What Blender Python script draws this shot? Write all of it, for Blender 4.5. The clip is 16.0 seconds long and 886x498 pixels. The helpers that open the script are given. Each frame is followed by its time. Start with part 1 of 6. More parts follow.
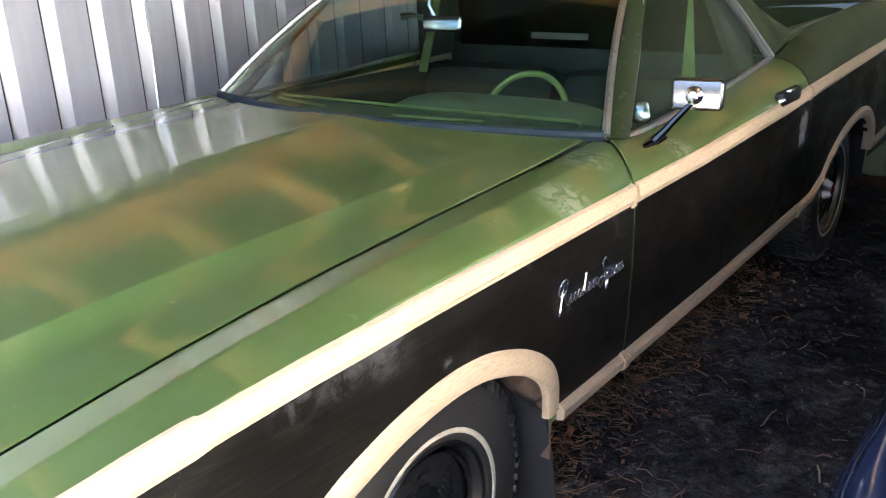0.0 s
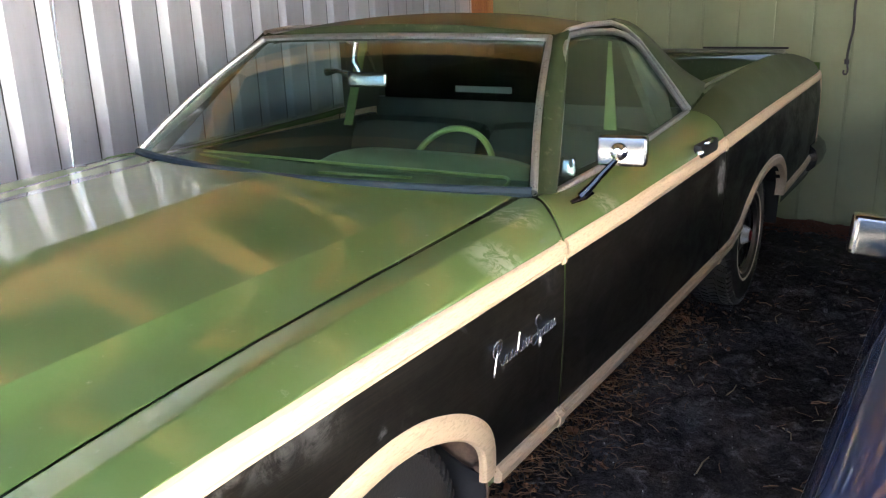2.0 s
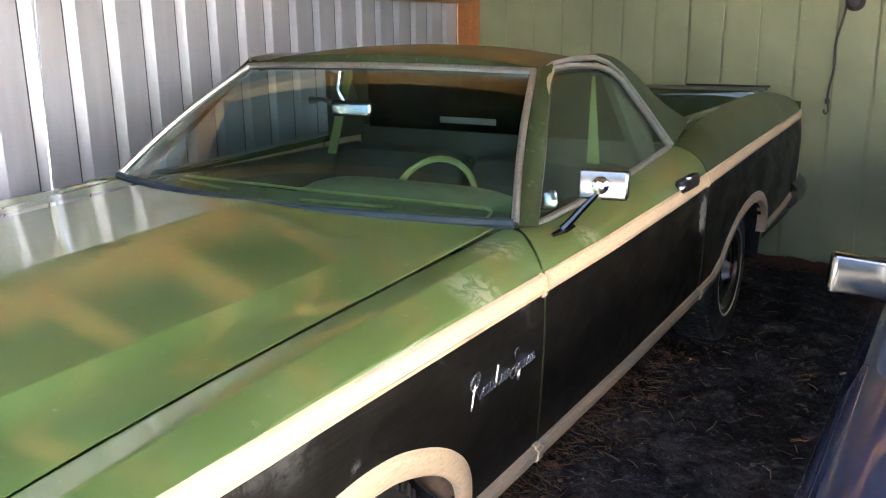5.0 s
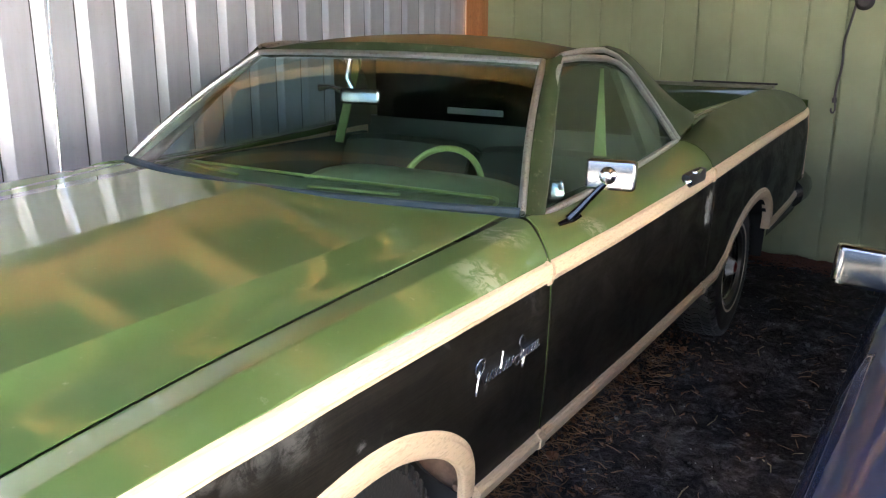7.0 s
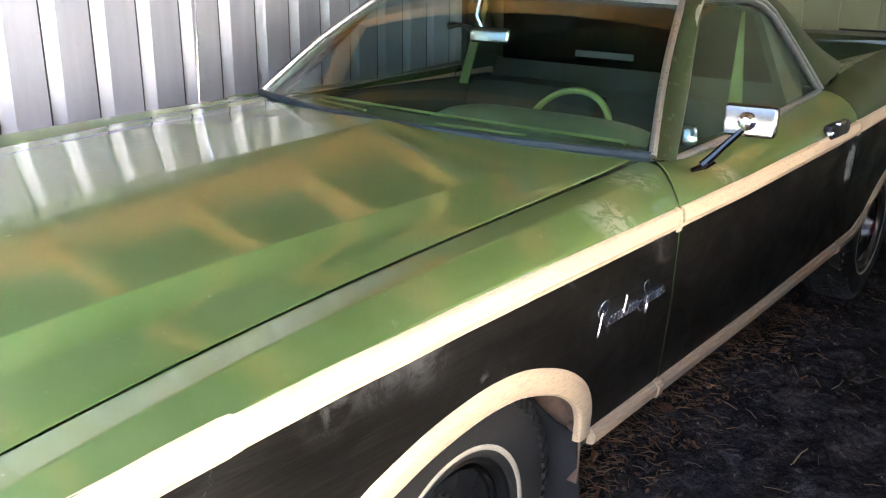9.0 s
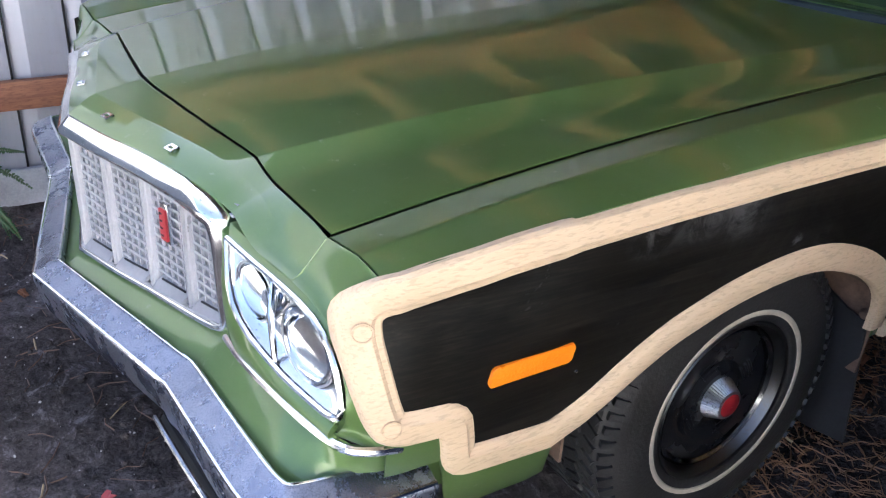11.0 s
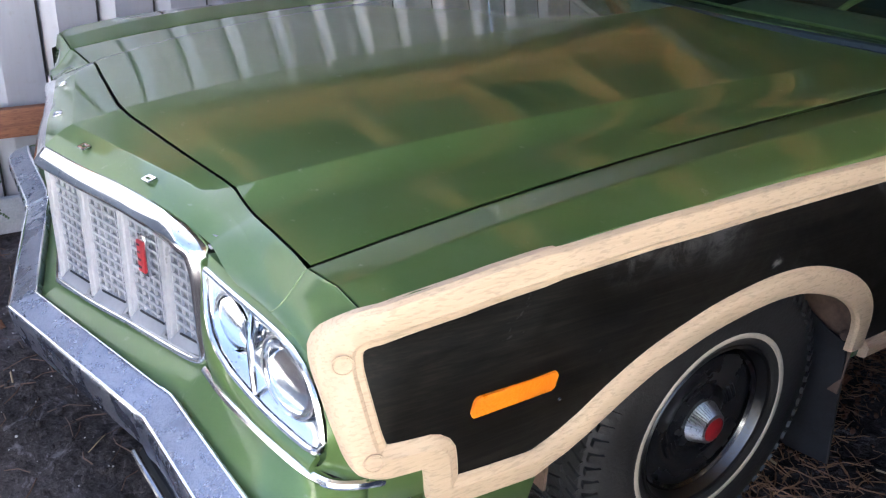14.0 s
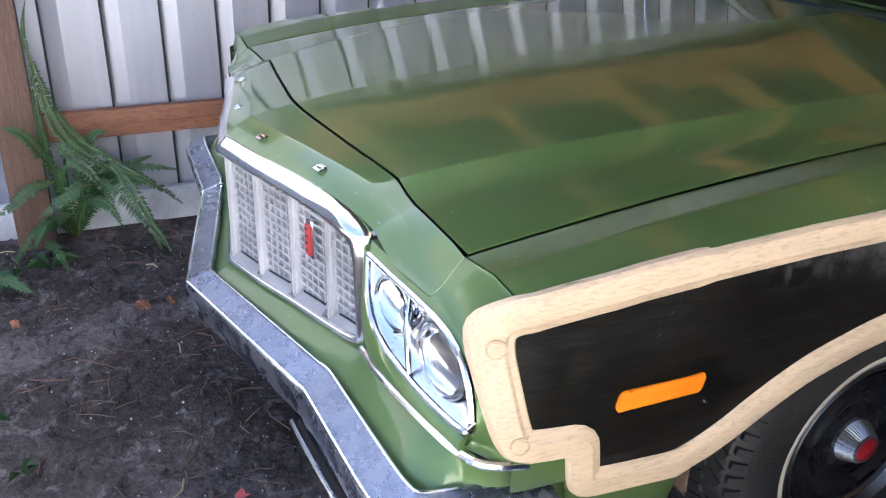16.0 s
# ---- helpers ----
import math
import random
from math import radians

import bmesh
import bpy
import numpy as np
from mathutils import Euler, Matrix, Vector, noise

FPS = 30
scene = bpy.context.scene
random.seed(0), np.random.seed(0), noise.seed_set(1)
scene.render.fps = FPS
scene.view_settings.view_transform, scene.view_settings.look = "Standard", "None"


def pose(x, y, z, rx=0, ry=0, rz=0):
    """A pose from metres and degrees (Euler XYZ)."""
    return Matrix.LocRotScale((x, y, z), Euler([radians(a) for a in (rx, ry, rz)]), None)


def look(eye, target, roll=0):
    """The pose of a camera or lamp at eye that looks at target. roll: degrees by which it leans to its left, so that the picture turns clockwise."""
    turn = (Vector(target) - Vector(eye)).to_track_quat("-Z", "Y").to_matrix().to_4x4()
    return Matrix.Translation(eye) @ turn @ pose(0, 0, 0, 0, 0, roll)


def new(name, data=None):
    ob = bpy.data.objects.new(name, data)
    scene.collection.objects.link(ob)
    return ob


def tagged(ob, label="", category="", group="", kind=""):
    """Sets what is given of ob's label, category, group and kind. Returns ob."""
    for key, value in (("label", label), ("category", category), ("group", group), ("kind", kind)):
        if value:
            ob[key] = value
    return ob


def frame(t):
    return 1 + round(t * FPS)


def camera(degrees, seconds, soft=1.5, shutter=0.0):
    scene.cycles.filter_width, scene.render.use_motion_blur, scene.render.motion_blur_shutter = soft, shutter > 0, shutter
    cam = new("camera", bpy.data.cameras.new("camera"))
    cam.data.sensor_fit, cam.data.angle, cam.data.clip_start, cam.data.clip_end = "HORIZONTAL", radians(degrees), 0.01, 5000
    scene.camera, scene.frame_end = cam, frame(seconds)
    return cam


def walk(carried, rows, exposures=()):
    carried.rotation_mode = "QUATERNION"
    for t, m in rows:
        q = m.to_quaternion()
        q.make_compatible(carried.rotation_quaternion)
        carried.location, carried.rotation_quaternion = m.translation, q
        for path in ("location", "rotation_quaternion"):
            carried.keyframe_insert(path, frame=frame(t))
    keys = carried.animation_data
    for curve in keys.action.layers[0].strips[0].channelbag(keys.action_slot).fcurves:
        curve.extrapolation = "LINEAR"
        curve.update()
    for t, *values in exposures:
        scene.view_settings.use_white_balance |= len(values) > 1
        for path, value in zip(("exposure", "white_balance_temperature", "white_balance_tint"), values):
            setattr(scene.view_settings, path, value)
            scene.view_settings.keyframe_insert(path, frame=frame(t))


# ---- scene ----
cam = camera(55.3, 16.0, soft=1.2)
PATH = [
    (0, (1.836, -1.079, 1.459), (0.66, 0.394, 0.789), -2.3),
    (0.5, (1.808, -1.055, 1.473), (0.669, 0.47, 0.858), -1.3),
    (1, (1.804, -1.026, 1.48), (0.751, 0.574, 0.905), -1.3),
    (1.5, (1.808, -1.016, 1.48), (0.797, 0.611, 0.906), -1.7),
    (2, (1.805, -1.05, 1.486), (0.754, 0.551, 0.91), -2.0),
    (2.5, (1.811, -1.053, 1.488), (0.721, 0.525, 0.921), -2.6),
    (3, (1.817, -1.06, 1.489), (0.693, 0.503, 0.946), -2.8),
    (3.5, (1.815, -1.058, 1.482), (0.682, 0.501, 0.948), -1.9),
    (4, (1.808, -1.045, 1.483), (0.731, 0.558, 0.963), -0.9),
    (4.5, (1.806, -1.033, 1.484), (0.77, 0.601, 0.978), -0.9),
    (7, (1.805, -1.052, 1.466), (0.773, 0.581, 0.946), 0.4),
    (7.5, (1.792, -1.068, 1.458), (0.668, 0.49, 0.901), 0.6),
    (8, (1.782, -1.074, 1.448), (0.603, 0.43, 0.86), 1.0),
    (10.3, (1.782, -1.155, 1.417), (0.38, 0.037, 0.635), 0.1),
    (10.5, (1.773, -1.185, 1.39), (0.318, -0.077, 0.58), 0.5),
    (11, (1.756, -1.266, 1.374), (0.27, -0.28, 0.469), 3.3),
    (11.5, (1.746, -1.312, 1.371), (0.218, -0.445, 0.415), 3.8),
    (12, (1.734, -1.333, 1.379), (0.184, -0.497, 0.431), 3.5),
    (12.5, (1.72, -1.34, 1.395), (0.132, -0.531, 0.487), 2.7),
    (13, (1.723, -1.337, 1.389), (0.113, -0.544, 0.507), 2.8),
    (13.5, (1.738, -1.291, 1.385), (0.184, -0.382, 0.515), 2.7),
    (14, (1.75, -1.258, 1.381), (0.265, -0.228, 0.525), 3.1),
    (14.5, (1.763, -1.271, 1.384), (0.245, -0.288, 0.53), 3.1),
    (15, (1.768, -1.292, 1.384), (0.174, -0.436, 0.533), 2.5),
    (15.5, (1.769, -1.302, 1.386), (0.143, -0.513, 0.528), 2.0),
    (16, (1.781, -1.31, 1.385), (0.14, -0.556, 0.526), 1.7),
]
EXPOSURES = [(0, 3.95, 6000, 6), (0.6, 4.05, 6200, 6), (8.2, 4.2, 6200, 6), (10.4, 3.85, 5900, 6), (10.8, 2.7, 5600, 7), (16, 2.7, 5600, 7)]
walk(cam, [(t, look(eye, target, roll)) for t, eye, target, roll in PATH], EXPOSURES)
SKY, SUN = 0.18, 5.0

# ---- world and light ----
world = bpy.data.worlds.new("sky")
scene.world = world
world.use_nodes = True
wn = world.node_tree
sky = wn.nodes.new("ShaderNodeTexSky")
sky.sky_type = "NISHITA"
sky.sun_disc = False
sky.sun_elevation, sky.sun_rotation = radians(41.8), radians(333.4)
sky.dust_density, sky.air_density, sky.ozone_density = 9.0, 0.45, 0.3
wn.links.new(sky.outputs[0], wn.nodes["Background"].inputs[0])
wn.nodes["Background"].inputs[1].default_value = SKY
sun = new("sun", bpy.data.lights.new("sun", "SUN"))
sun.data.energy, sun.data.angle, sun.data.color = SUN, radians(1.0), (1.0, 0.95, 0.88)
sun.matrix_world = look((-1.5, 3.0, 3.0), (0, 0, 0))


# ---- materials ----
def nodes_of(name):
    m = bpy.data.materials.new(name)
    m.use_nodes = True
    t = m.node_tree
    return m, t, t.nodes["Principled BSDF"]


def ramp(t, src, stops):
    r = t.nodes.new("ShaderNodeValToRGB")
    while len(r.color_ramp.elements) < len(stops):
        r.color_ramp.elements.new(0.5)
    for e, (p, c) in zip(r.color_ramp.elements, stops):
        e.position, e.color = p, (*c, 1) if len(c) == 3 else c
    t.links.new(src, r.inputs[0])
    return r.outputs[0]


def coords(t, scale=(1, 1, 1), kind="Object"):
    c, mp = t.nodes.new("ShaderNodeTexCoord"), t.nodes.new("ShaderNodeMapping")
    mp.inputs["Scale"].default_value = scale
    t.links.new(c.outputs[kind], mp.inputs[0])
    return mp.outputs[0]


def noise_at(t, vec, scale, detail=4.0, rough=0.55, distort=0.0):
    n = t.nodes.new("ShaderNodeTexNoise")
    n.inputs["Scale"].default_value, n.inputs["Detail"].default_value = scale, detail
    n.inputs["Roughness"].default_value, n.inputs["Distortion"].default_value = rough, distort
    t.links.new(vec, n.inputs["Vector"])
    return n.outputs[0]


def mix(t, fac, a, b, mode="MIX"):
    m = t.nodes.new("ShaderNodeMix")
    m.data_type, m.blend_type = "RGBA", mode
    for sock, v in ((m.inputs[0], fac), (m.inputs[6], a), (m.inputs[7], b)):
        if isinstance(v, (int, float)):
            sock.default_value = v
        elif isinstance(v, tuple):
            sock.default_value = (*v, 1)
        else:
            t.links.new(v, sock)
    return m.outputs[2]


def bump(t, b, height, strength=0.3, dist=0.01):
    n = t.nodes.new("ShaderNodeBump")
    n.inputs["Strength"].default_value, n.inputs["Distance"].default_value = strength, dist
    t.links.new(height, n.inputs["Height"])
    t.links.new(n.outputs[0], b.inputs["Normal"])


def simple(name, color, rough=0.5, metal=0.0, vary=0.25, scale=9.0, bumpy=0.0, coat=0.0, grain=120.0):
    """A surface with two scales of tone and an optional fine relief."""
    m, t, b = nodes_of(name)
    v = coords(t)
    big, fine = noise_at(t, v, scale), noise_at(t, v, grain, 3)
    dark = tuple(c * (1 - vary) for c in color)
    lite = tuple(min(1.0, c * (1 + vary * 0.6)) for c in color)
    c = mix(t, ramp(t, big, [(0.3, (0, 0, 0)), (0.7, (1, 1, 1))]), dark, lite)
    c = mix(t, 0.25, c, ramp(t, fine, [(0.3, dark), (0.7, lite)]))
    t.links.new(c, b.inputs["Base Color"])
    b.inputs["Metallic"].default_value = metal
    t.links.new(ramp(t, big, [(0.3, (max(0, rough - 0.08),) * 3), (0.75, (min(1, rough + 0.1),) * 3)]), b.inputs["Roughness"])
    b.inputs["Coat Weight"].default_value = coat
    b.inputs["Coat Roughness"].default_value = 0.05
    if bumpy:
        bump(t, b, fine, bumpy, 0.004)
    return m


def spot(t, at, size, soft=0.6):
    """A round mask about a place on the body, in metres."""
    c, d = t.nodes.new("ShaderNodeTexCoord"), t.nodes.new("ShaderNodeVectorMath")
    d.operation = "DISTANCE"
    d.inputs[1].default_value = at
    t.links.new(c.outputs["Object"], d.inputs[0])
    return ramp(t, d.outputs["Value"], [(size * (1 - soft), (1, 1, 1)), (size, (0, 0, 0))])


def car_paint(name, color, dust, rough=0.36, worn=0.64, metal=0.8, coat=1.0, coat_rough=0.006, peeled=()):
    """Metallic enamel under an aged clear coat with dust films, faint scratches and places where the coat has peeled."""
    m, t, b = nodes_of(name)
    v = coords(t)
    film, flake = noise_at(t, v, 5.5, 6, 0.65), noise_at(t, v, 900, 2)
    base = mix(t, 0.35, color, ramp(t, flake, [(0.35, tuple(c * 0.8 for c in color)), (0.65, tuple(min(1, c * 1.22) for c in color))]))
    ragged = noise_at(t, v, 34, 6, 0.7)
    dirt_mask = ramp(t, ragged, [(worn, (0, 0, 0)), (worn + 0.12, (0.5, 0.5, 0.5))])
    for at, size in peeled:
        near = mix(t, 1.0, spot(t, at, size), ramp(t, noise_at(t, v, 26, 6, 0.75, 1.2), [(0.44, (0, 0, 0)), (0.56, (0.75, 0.75, 0.75))]), "MULTIPLY")
        dirt_mask = mix(t, 1.0, dirt_mask, near, "ADD")
    c = mix(t, ramp(t, film, [(0.45, (0, 0, 0)), (0.85, (0.15, 0.15, 0.15))]), base, dust)
    c = mix(t, dirt_mask, c, dust)
    t.links.new(c, b.inputs["Base Color"])
    t.links.new(ramp(t, dirt_mask, [(0.0, (metal,) * 3), (0.6, (metal * 0.3,) * 3)]), b.inputs["Metallic"])
    t.links.new(ramp(t, film, [(0.35, (rough,) * 3), (0.8, (rough + 0.1,) * 3)]), b.inputs["Roughness"])
    b.inputs["Specular IOR Level"].default_value = 0.2
    b.inputs["Coat Weight"].default_value = coat
    b.inputs["Coat IOR"].default_value = 1.5
    t.links.new(ramp(t, film, [(0.45, (coat_rough,) * 3), (0.85, (coat_rough * 2 + 0.012,) * 3)]), b.inputs["Coat Roughness"])
    return m


def wood(name, light, dark, along, rough=0.55, stretch=18.0, coat=0.0):
    """Wood with its grain along one axis (0, 1 or 2)."""
    m, t, b = nodes_of(name)
    s = [stretch] * 3
    s[along] = 1.2
    v = coords(t, tuple(s))
    g, fine = noise_at(t, v, 2.2, 6, 0.6, 0.6), noise_at(t, v, 14, 3, 0.6)
    c = mix(t, ramp(t, g, [(0.35, (0, 0, 0)), (0.65, (1, 1, 1))]), dark, light)
    c = mix(t, 0.35, c, ramp(t, fine, [(0.35, dark), (0.6, light)]))
    f = [230.0] * 3
    f[along] = 45.0
    fleck = noise_at(t, coords(t, tuple(f)), 1.0, 2, 0.5)
    c = mix(t, ramp(t, fleck, [(0.52, (0, 0, 0)), (0.66, (0.55, 0.55, 0.55))]), c, tuple(v * 0.72 for v in dark))
    t.links.new(c, b.inputs["Base Color"])
    b.inputs["Roughness"].default_value = rough
    b.inputs["Coat Weight"].default_value = coat
    bump(t, b, fine, 0.15, 0.003)
    return m


def dark_panel():
    """Simulated walnut film, nearly black, with fine grain along the car and sun-bleached patches, mostly under the upper moulding."""
    m, t, b = nodes_of("dark_woodgrain_film")
    grain = noise_at(t, coords(t, (60, 1.5, 60)), 3, 5, 0.65, 0.3)
    patch = noise_at(t, coords(t, (1, 1, 1.6)), 4.6, 7, 0.7, 0.5)
    c = ramp(t, grain, [(0.40, (0.002, 0.0018, 0.0015)), (0.54, (0.007, 0.006, 0.0042)), (0.68, (0.016, 0.0125, 0.009))])
    pale = ramp(t, patch, [(0.66, (0, 0, 0)), (0.72, (0.5, 0.5, 0.5))])
    for at, size in (((0.965, -0.36, 0.845), 0.07), ((0.965, -0.26, 0.85), 0.07), ((0.965, -0.15, 0.85), 0.09), ((0.965, 0.67, 0.83), 0.09), ((0.965, 2.16, 0.80), 0.13), ((0.965, 0.28, 0.845), 0.05), ((0.965, 3.5, 0.86), 0.28), ((0.965, 0.1, 0.72), 0.04)):
        near = mix(t, 1.0, spot(t, at, size, 0.8), ramp(t, noise_at(t, coords(t), 17, 7, 0.75, 0.8), [(0.48, (0, 0, 0)), (0.62, (0.42, 0.42, 0.42))]), "MULTIPLY")
        pale = mix(t, 1.0, pale, near, "ADD")
    c = mix(t, pale, c, (0.15, 0.145, 0.14))
    t.links.new(c, b.inputs["Base Color"])
    t.links.new(ramp(t, patch, [(0.4, (0.36,) * 3), (0.68, (0.6,) * 3)]), b.inputs["Roughness"])
    b.inputs["Specular IOR Level"].default_value = 0.3
    bump(t, b, grain, 0.12, 0.002)
    return m


def chrome_metal(name, tone=0.75, rough=0.08, spots=0.6):
    m, t, b = nodes_of(name)
    v = coords(t)
    n, s = noise_at(t, v, 12, 5), noise_at(t, v, 140, 4, 0.7)
    c = mix(t, ramp(t, s, [(spots, (0, 0, 0)), (spots + 0.1, (0.7, 0.7, 0.7))]), (tone, tone * 1.02, tone * 1.05), (0.12, 0.11, 0.1))
    t.links.new(c, b.inputs["Base Color"])
    b.inputs["Metallic"].default_value = 1.0
    t.links.new(ramp(t, n, [(0.35, (rough,) * 3), (0.75, (rough + 0.16,) * 3)]), b.inputs["Roughness"])
    return m


def pitted_bumper():
    """Chrome gone dull: fine pits and dust over a blurred sheen, tinted with the blue of a reflected sky."""
    m, t, b = nodes_of("pitted_bumper_chrome")
    v = coords(t)
    haze, pits = noise_at(t, v, 14, 6, 0.7), noise_at(t, v, 420, 3, 0.7)
    # The sky's blue reflection is mixed into both base tones.
    c = mix(t, ramp(t, haze, [(0.35, (0, 0, 0)), (0.7, (1, 1, 1))]), (0.22, 0.245, 0.32), (0.34, 0.37, 0.46))
    c = mix(t, ramp(t, pits, [(0.46, (0, 0, 0)), (0.62, (0.5, 0.5, 0.5))]), c, (0.07, 0.075, 0.09))
    t.links.new(c, b.inputs["Base Color"])
    b.inputs["Metallic"].default_value = 0.9
    t.links.new(ramp(t, haze, [(0.3, (0.20,) * 3), (0.7, (0.36,) * 3)]), b.inputs["Roughness"])
    bump(t, b, pits, 0.25, 0.002)
    return m


def glass_pane(name, tint=(0.55, 0.68, 0.6), rough=0.0, ior=1.45):
    m, t, b = nodes_of(name)
    b.inputs["Base Color"].default_value = (*tint, 1)
    b.inputs["Transmission Weight"].default_value = 1.0
    b.inputs["Roughness"].default_value = rough
    b.inputs["IOR"].default_value = ior
    return m


def dirt():
    """Trodden dark soil: crusted paler patches with ragged edges, dark crumbs and pale specks; hollows are darkened to
    stand in for relief shade.
    """
    m, t, b = nodes_of("bare_dirt")
    v = coords(t)
    big, mid, fine = noise_at(t, v, 1.7, 8, 0.66, 0.4), noise_at(t, v, 9, 8, 0.74, 0.8), noise_at(t, v, 120, 4, 0.75)
    crumb = noise_at(t, v, 46, 5, 0.7, 0.5)
    c = ramp(t, big, [(0.38, (0.046, 0.038, 0.035)), (0.52, (0.098, 0.083, 0.080)), (0.64, (0.20, 0.177, 0.176))])
    # Low spots of the relief are coloured darker, since soft light hardly shades them.
    c = mix(t, ramp(t, mid, [(0.38, (0.8, 0.8, 0.8)), (0.50, (0, 0, 0))]), c, (0.016, 0.013, 0.0125))
    c = mix(t, ramp(t, mid, [(0.55, (0, 0, 0)), (0.62, (0.75, 0.75, 0.75))]), c, (0.27, 0.247, 0.255))
    c = mix(t, ramp(t, crumb, [(0.36, (0.6, 0.6, 0.6)), (0.48, (0, 0, 0))]), c, (0.012, 0.010, 0.0095))
    c = mix(t, 0.26, c, ramp(t, fine, [(0.40, (0.010, 0.008, 0.007)), (0.60, (0.12, 0.105, 0.104)), (0.76, (0.50, 0.47, 0.46))]))
    t.links.new(c, b.inputs["Base Color"])
    b.inputs["Roughness"].default_value = 0.95
    b.inputs["Specular IOR Level"].default_value = 0.2
    bump(t, b, mix(t, 0.5, mid, mix(t, 0.35, crumb, fine)), 1.0, 0.04)
    return m


def sheet_metal():
    m, t, b = nodes_of("galvanised_sheet")
    v = coords(t, (1, 6, 0.5))
    streak, fine = noise_at(t, v, 3.5, 5), noise_at(t, coords(t), 40, 4)
    c = mix(t, ramp(t, streak, [(0.3, (0, 0, 0)), (0.7, (1, 1, 1))]), (0.37, 0.385, 0.44), (0.43, 0.445, 0.505))
    c = mix(t, ramp(t, fine, [(0.6, (0, 0, 0)), (0.8, (0.35, 0.35, 0.35))]), c, (0.3, 0.28, 0.27))
    t.links.new(c, b.inputs["Base Color"])
    b.inputs["Metallic"].default_value = 0.35
    t.links.new(ramp(t, streak, [(0.3, (0.34,) * 3), (0.7, (0.46,) * 3)]), b.inputs["Roughness"])
    return m


def green_boards():
    m, t, b = nodes_of("green_painted_plywood")
    v = coords(t)
    big, grain = noise_at(t, v, 1.8, 5), noise_at(t, coords(t, (40, 40, 1.6)), 2, 5)
    c = mix(t, ramp(t, big, [(0.3, (0, 0, 0)), (0.7, (1, 1, 1))]), (0.24, 0.275, 0.16), (0.33, 0.365, 0.22))
    c = mix(t, ramp(t, noise_at(t, v, 22, 6, 0.7), [(0.64, (0, 0, 0)), (0.72, (0.5, 0.5, 0.5))]), c, (0.34, 0.36, 0.28))
    t.links.new(c, b.inputs["Base Color"])
    b.inputs["Roughness"].default_value = 0.55
    bump(t, b, grain, 0.2, 0.003)
    return m


GREEN = car_paint("green_metallic_paint", (0.102, 0.170, 0.050), (0.30, 0.34, 0.24), 0.42, metal=0.35, coat_rough=0.0, peeled=(((0.93, 0.50, 0.925), 0.09), ((0.84, 0.74, 0.965), 0.09), ((0.94, 1.10, 0.925), 0.07)))
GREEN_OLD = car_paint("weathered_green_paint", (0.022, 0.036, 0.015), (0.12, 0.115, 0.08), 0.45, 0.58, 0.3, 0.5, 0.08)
# Dulled paint, darkened further to carry the fall of light towards the rear.
GREEN_DULL_SHADED = car_paint("dull_shaded_green_paint", (0.038, 0.056, 0.024), (0.11, 0.12, 0.085), 0.5, 0.66, 0.2, 0.5, 0.14)
BLUE = car_paint("blue_car_paint", (0.014, 0.028, 0.08), (0.08, 0.11, 0.17), 0.5, metal=0.4)
TRIM = wood("pale_wood_trim", (0.63, 0.485, 0.325), (0.57, 0.43, 0.28), 1, 0.5, 60)
PANEL = dark_panel()
CHROME = chrome_metal("chrome", 0.8, 0.07)
CHROME_OLD = chrome_metal("pitted_chrome", 0.22, 0.10, 0.60)
SCRIPT = chrome_metal("worn_script_chrome", 0.75, 0.14, 0.75)
BUMPER = pitted_bumper()
DULL = chrome_metal("dull_bright_trim", 0.46, 0.36, 0.55)
DARKCHROME = chrome_metal("smoky_chrome", 0.055, 0.12, 0.62)
MIRRORBACK = chrome_metal("mirror_shell_chrome", 0.2, 0.09, 0.62)
BLACK = simple("black_gasket_rubber", (0.012, 0.012, 0.013), 0.55)
GASKET = simple("blue_black_seal", (0.010, 0.022, 0.032), 0.75)
RUBBER = simple("tyre_rubber", (0.028, 0.027, 0.026), 0.5, vary=0.4, bumpy=0.3)
WHITEWALL = simple("whitewall_rubber", (0.52, 0.47, 0.38), 0.6)
FLAP = simple("scuffed_mud_flap_rubber", (0.024, 0.025, 0.028), 0.55, vary=0.6, scale=14)
UNDER = simple("black_underbody", (0.008, 0.008, 0.008), 0.9)
WELL = simple("rusty_primer_metal", (0.20, 0.13, 0.09), 0.7, vary=0.6, scale=16)
AMBER = simple("amber_lens", (0.90, 0.235, 0.004), 0.3, vary=0.15, coat=0.4, bumpy=0.5, grain=260)
RED = simple("red_enamel", (0.30, 0.012, 0.018), 0.45)
SILVER = simple("silver_plastic", (0.40, 0.40, 0.42), 0.35, 0.2, bumpy=0.15)
SILVER_DARK = simple("dull_grille_back", (0.27, 0.27, 0.285), 0.5)
HUBBLACK = simple("black_wheel_disc", (0.014, 0.014, 0.015), 0.28, coat=0.3)
INTERIOR = simple("dark_green_vinyl", (0.028, 0.037, 0.026), 0.5, bumpy=0.25)
DASH = simple("green_dash_vinyl", (0.12, 0.155, 0.085), 0.6, bumpy=0.25)
LIME = simple("pale_green_plastic", (0.21, 0.27, 0.085), 0.4)
STRAP = simple("pale_green_belt_webbing", (0.17, 0.24, 0.08), 0.7)
RAILGREY = simple("dusty_grey_green_rail", (0.13, 0.14, 0.10), 0.55, 0.2)
GREYPL = simple("grey_plastic", (0.13, 0.14, 0.14), 0.4)
PEELED = simple("peeled_film_backing", (0.26, 0.26, 0.25), 0.7, vary=0.7, scale=30)
# Clear-surfaced glass with a very dark, even tint.
DARKGLASS = glass_pane("dark_tinted_glass", (0.05, 0.07, 0.055))
RIMGREY = chrome_metal("worn_grey_rim", 0.12, 0.28, 0.5)
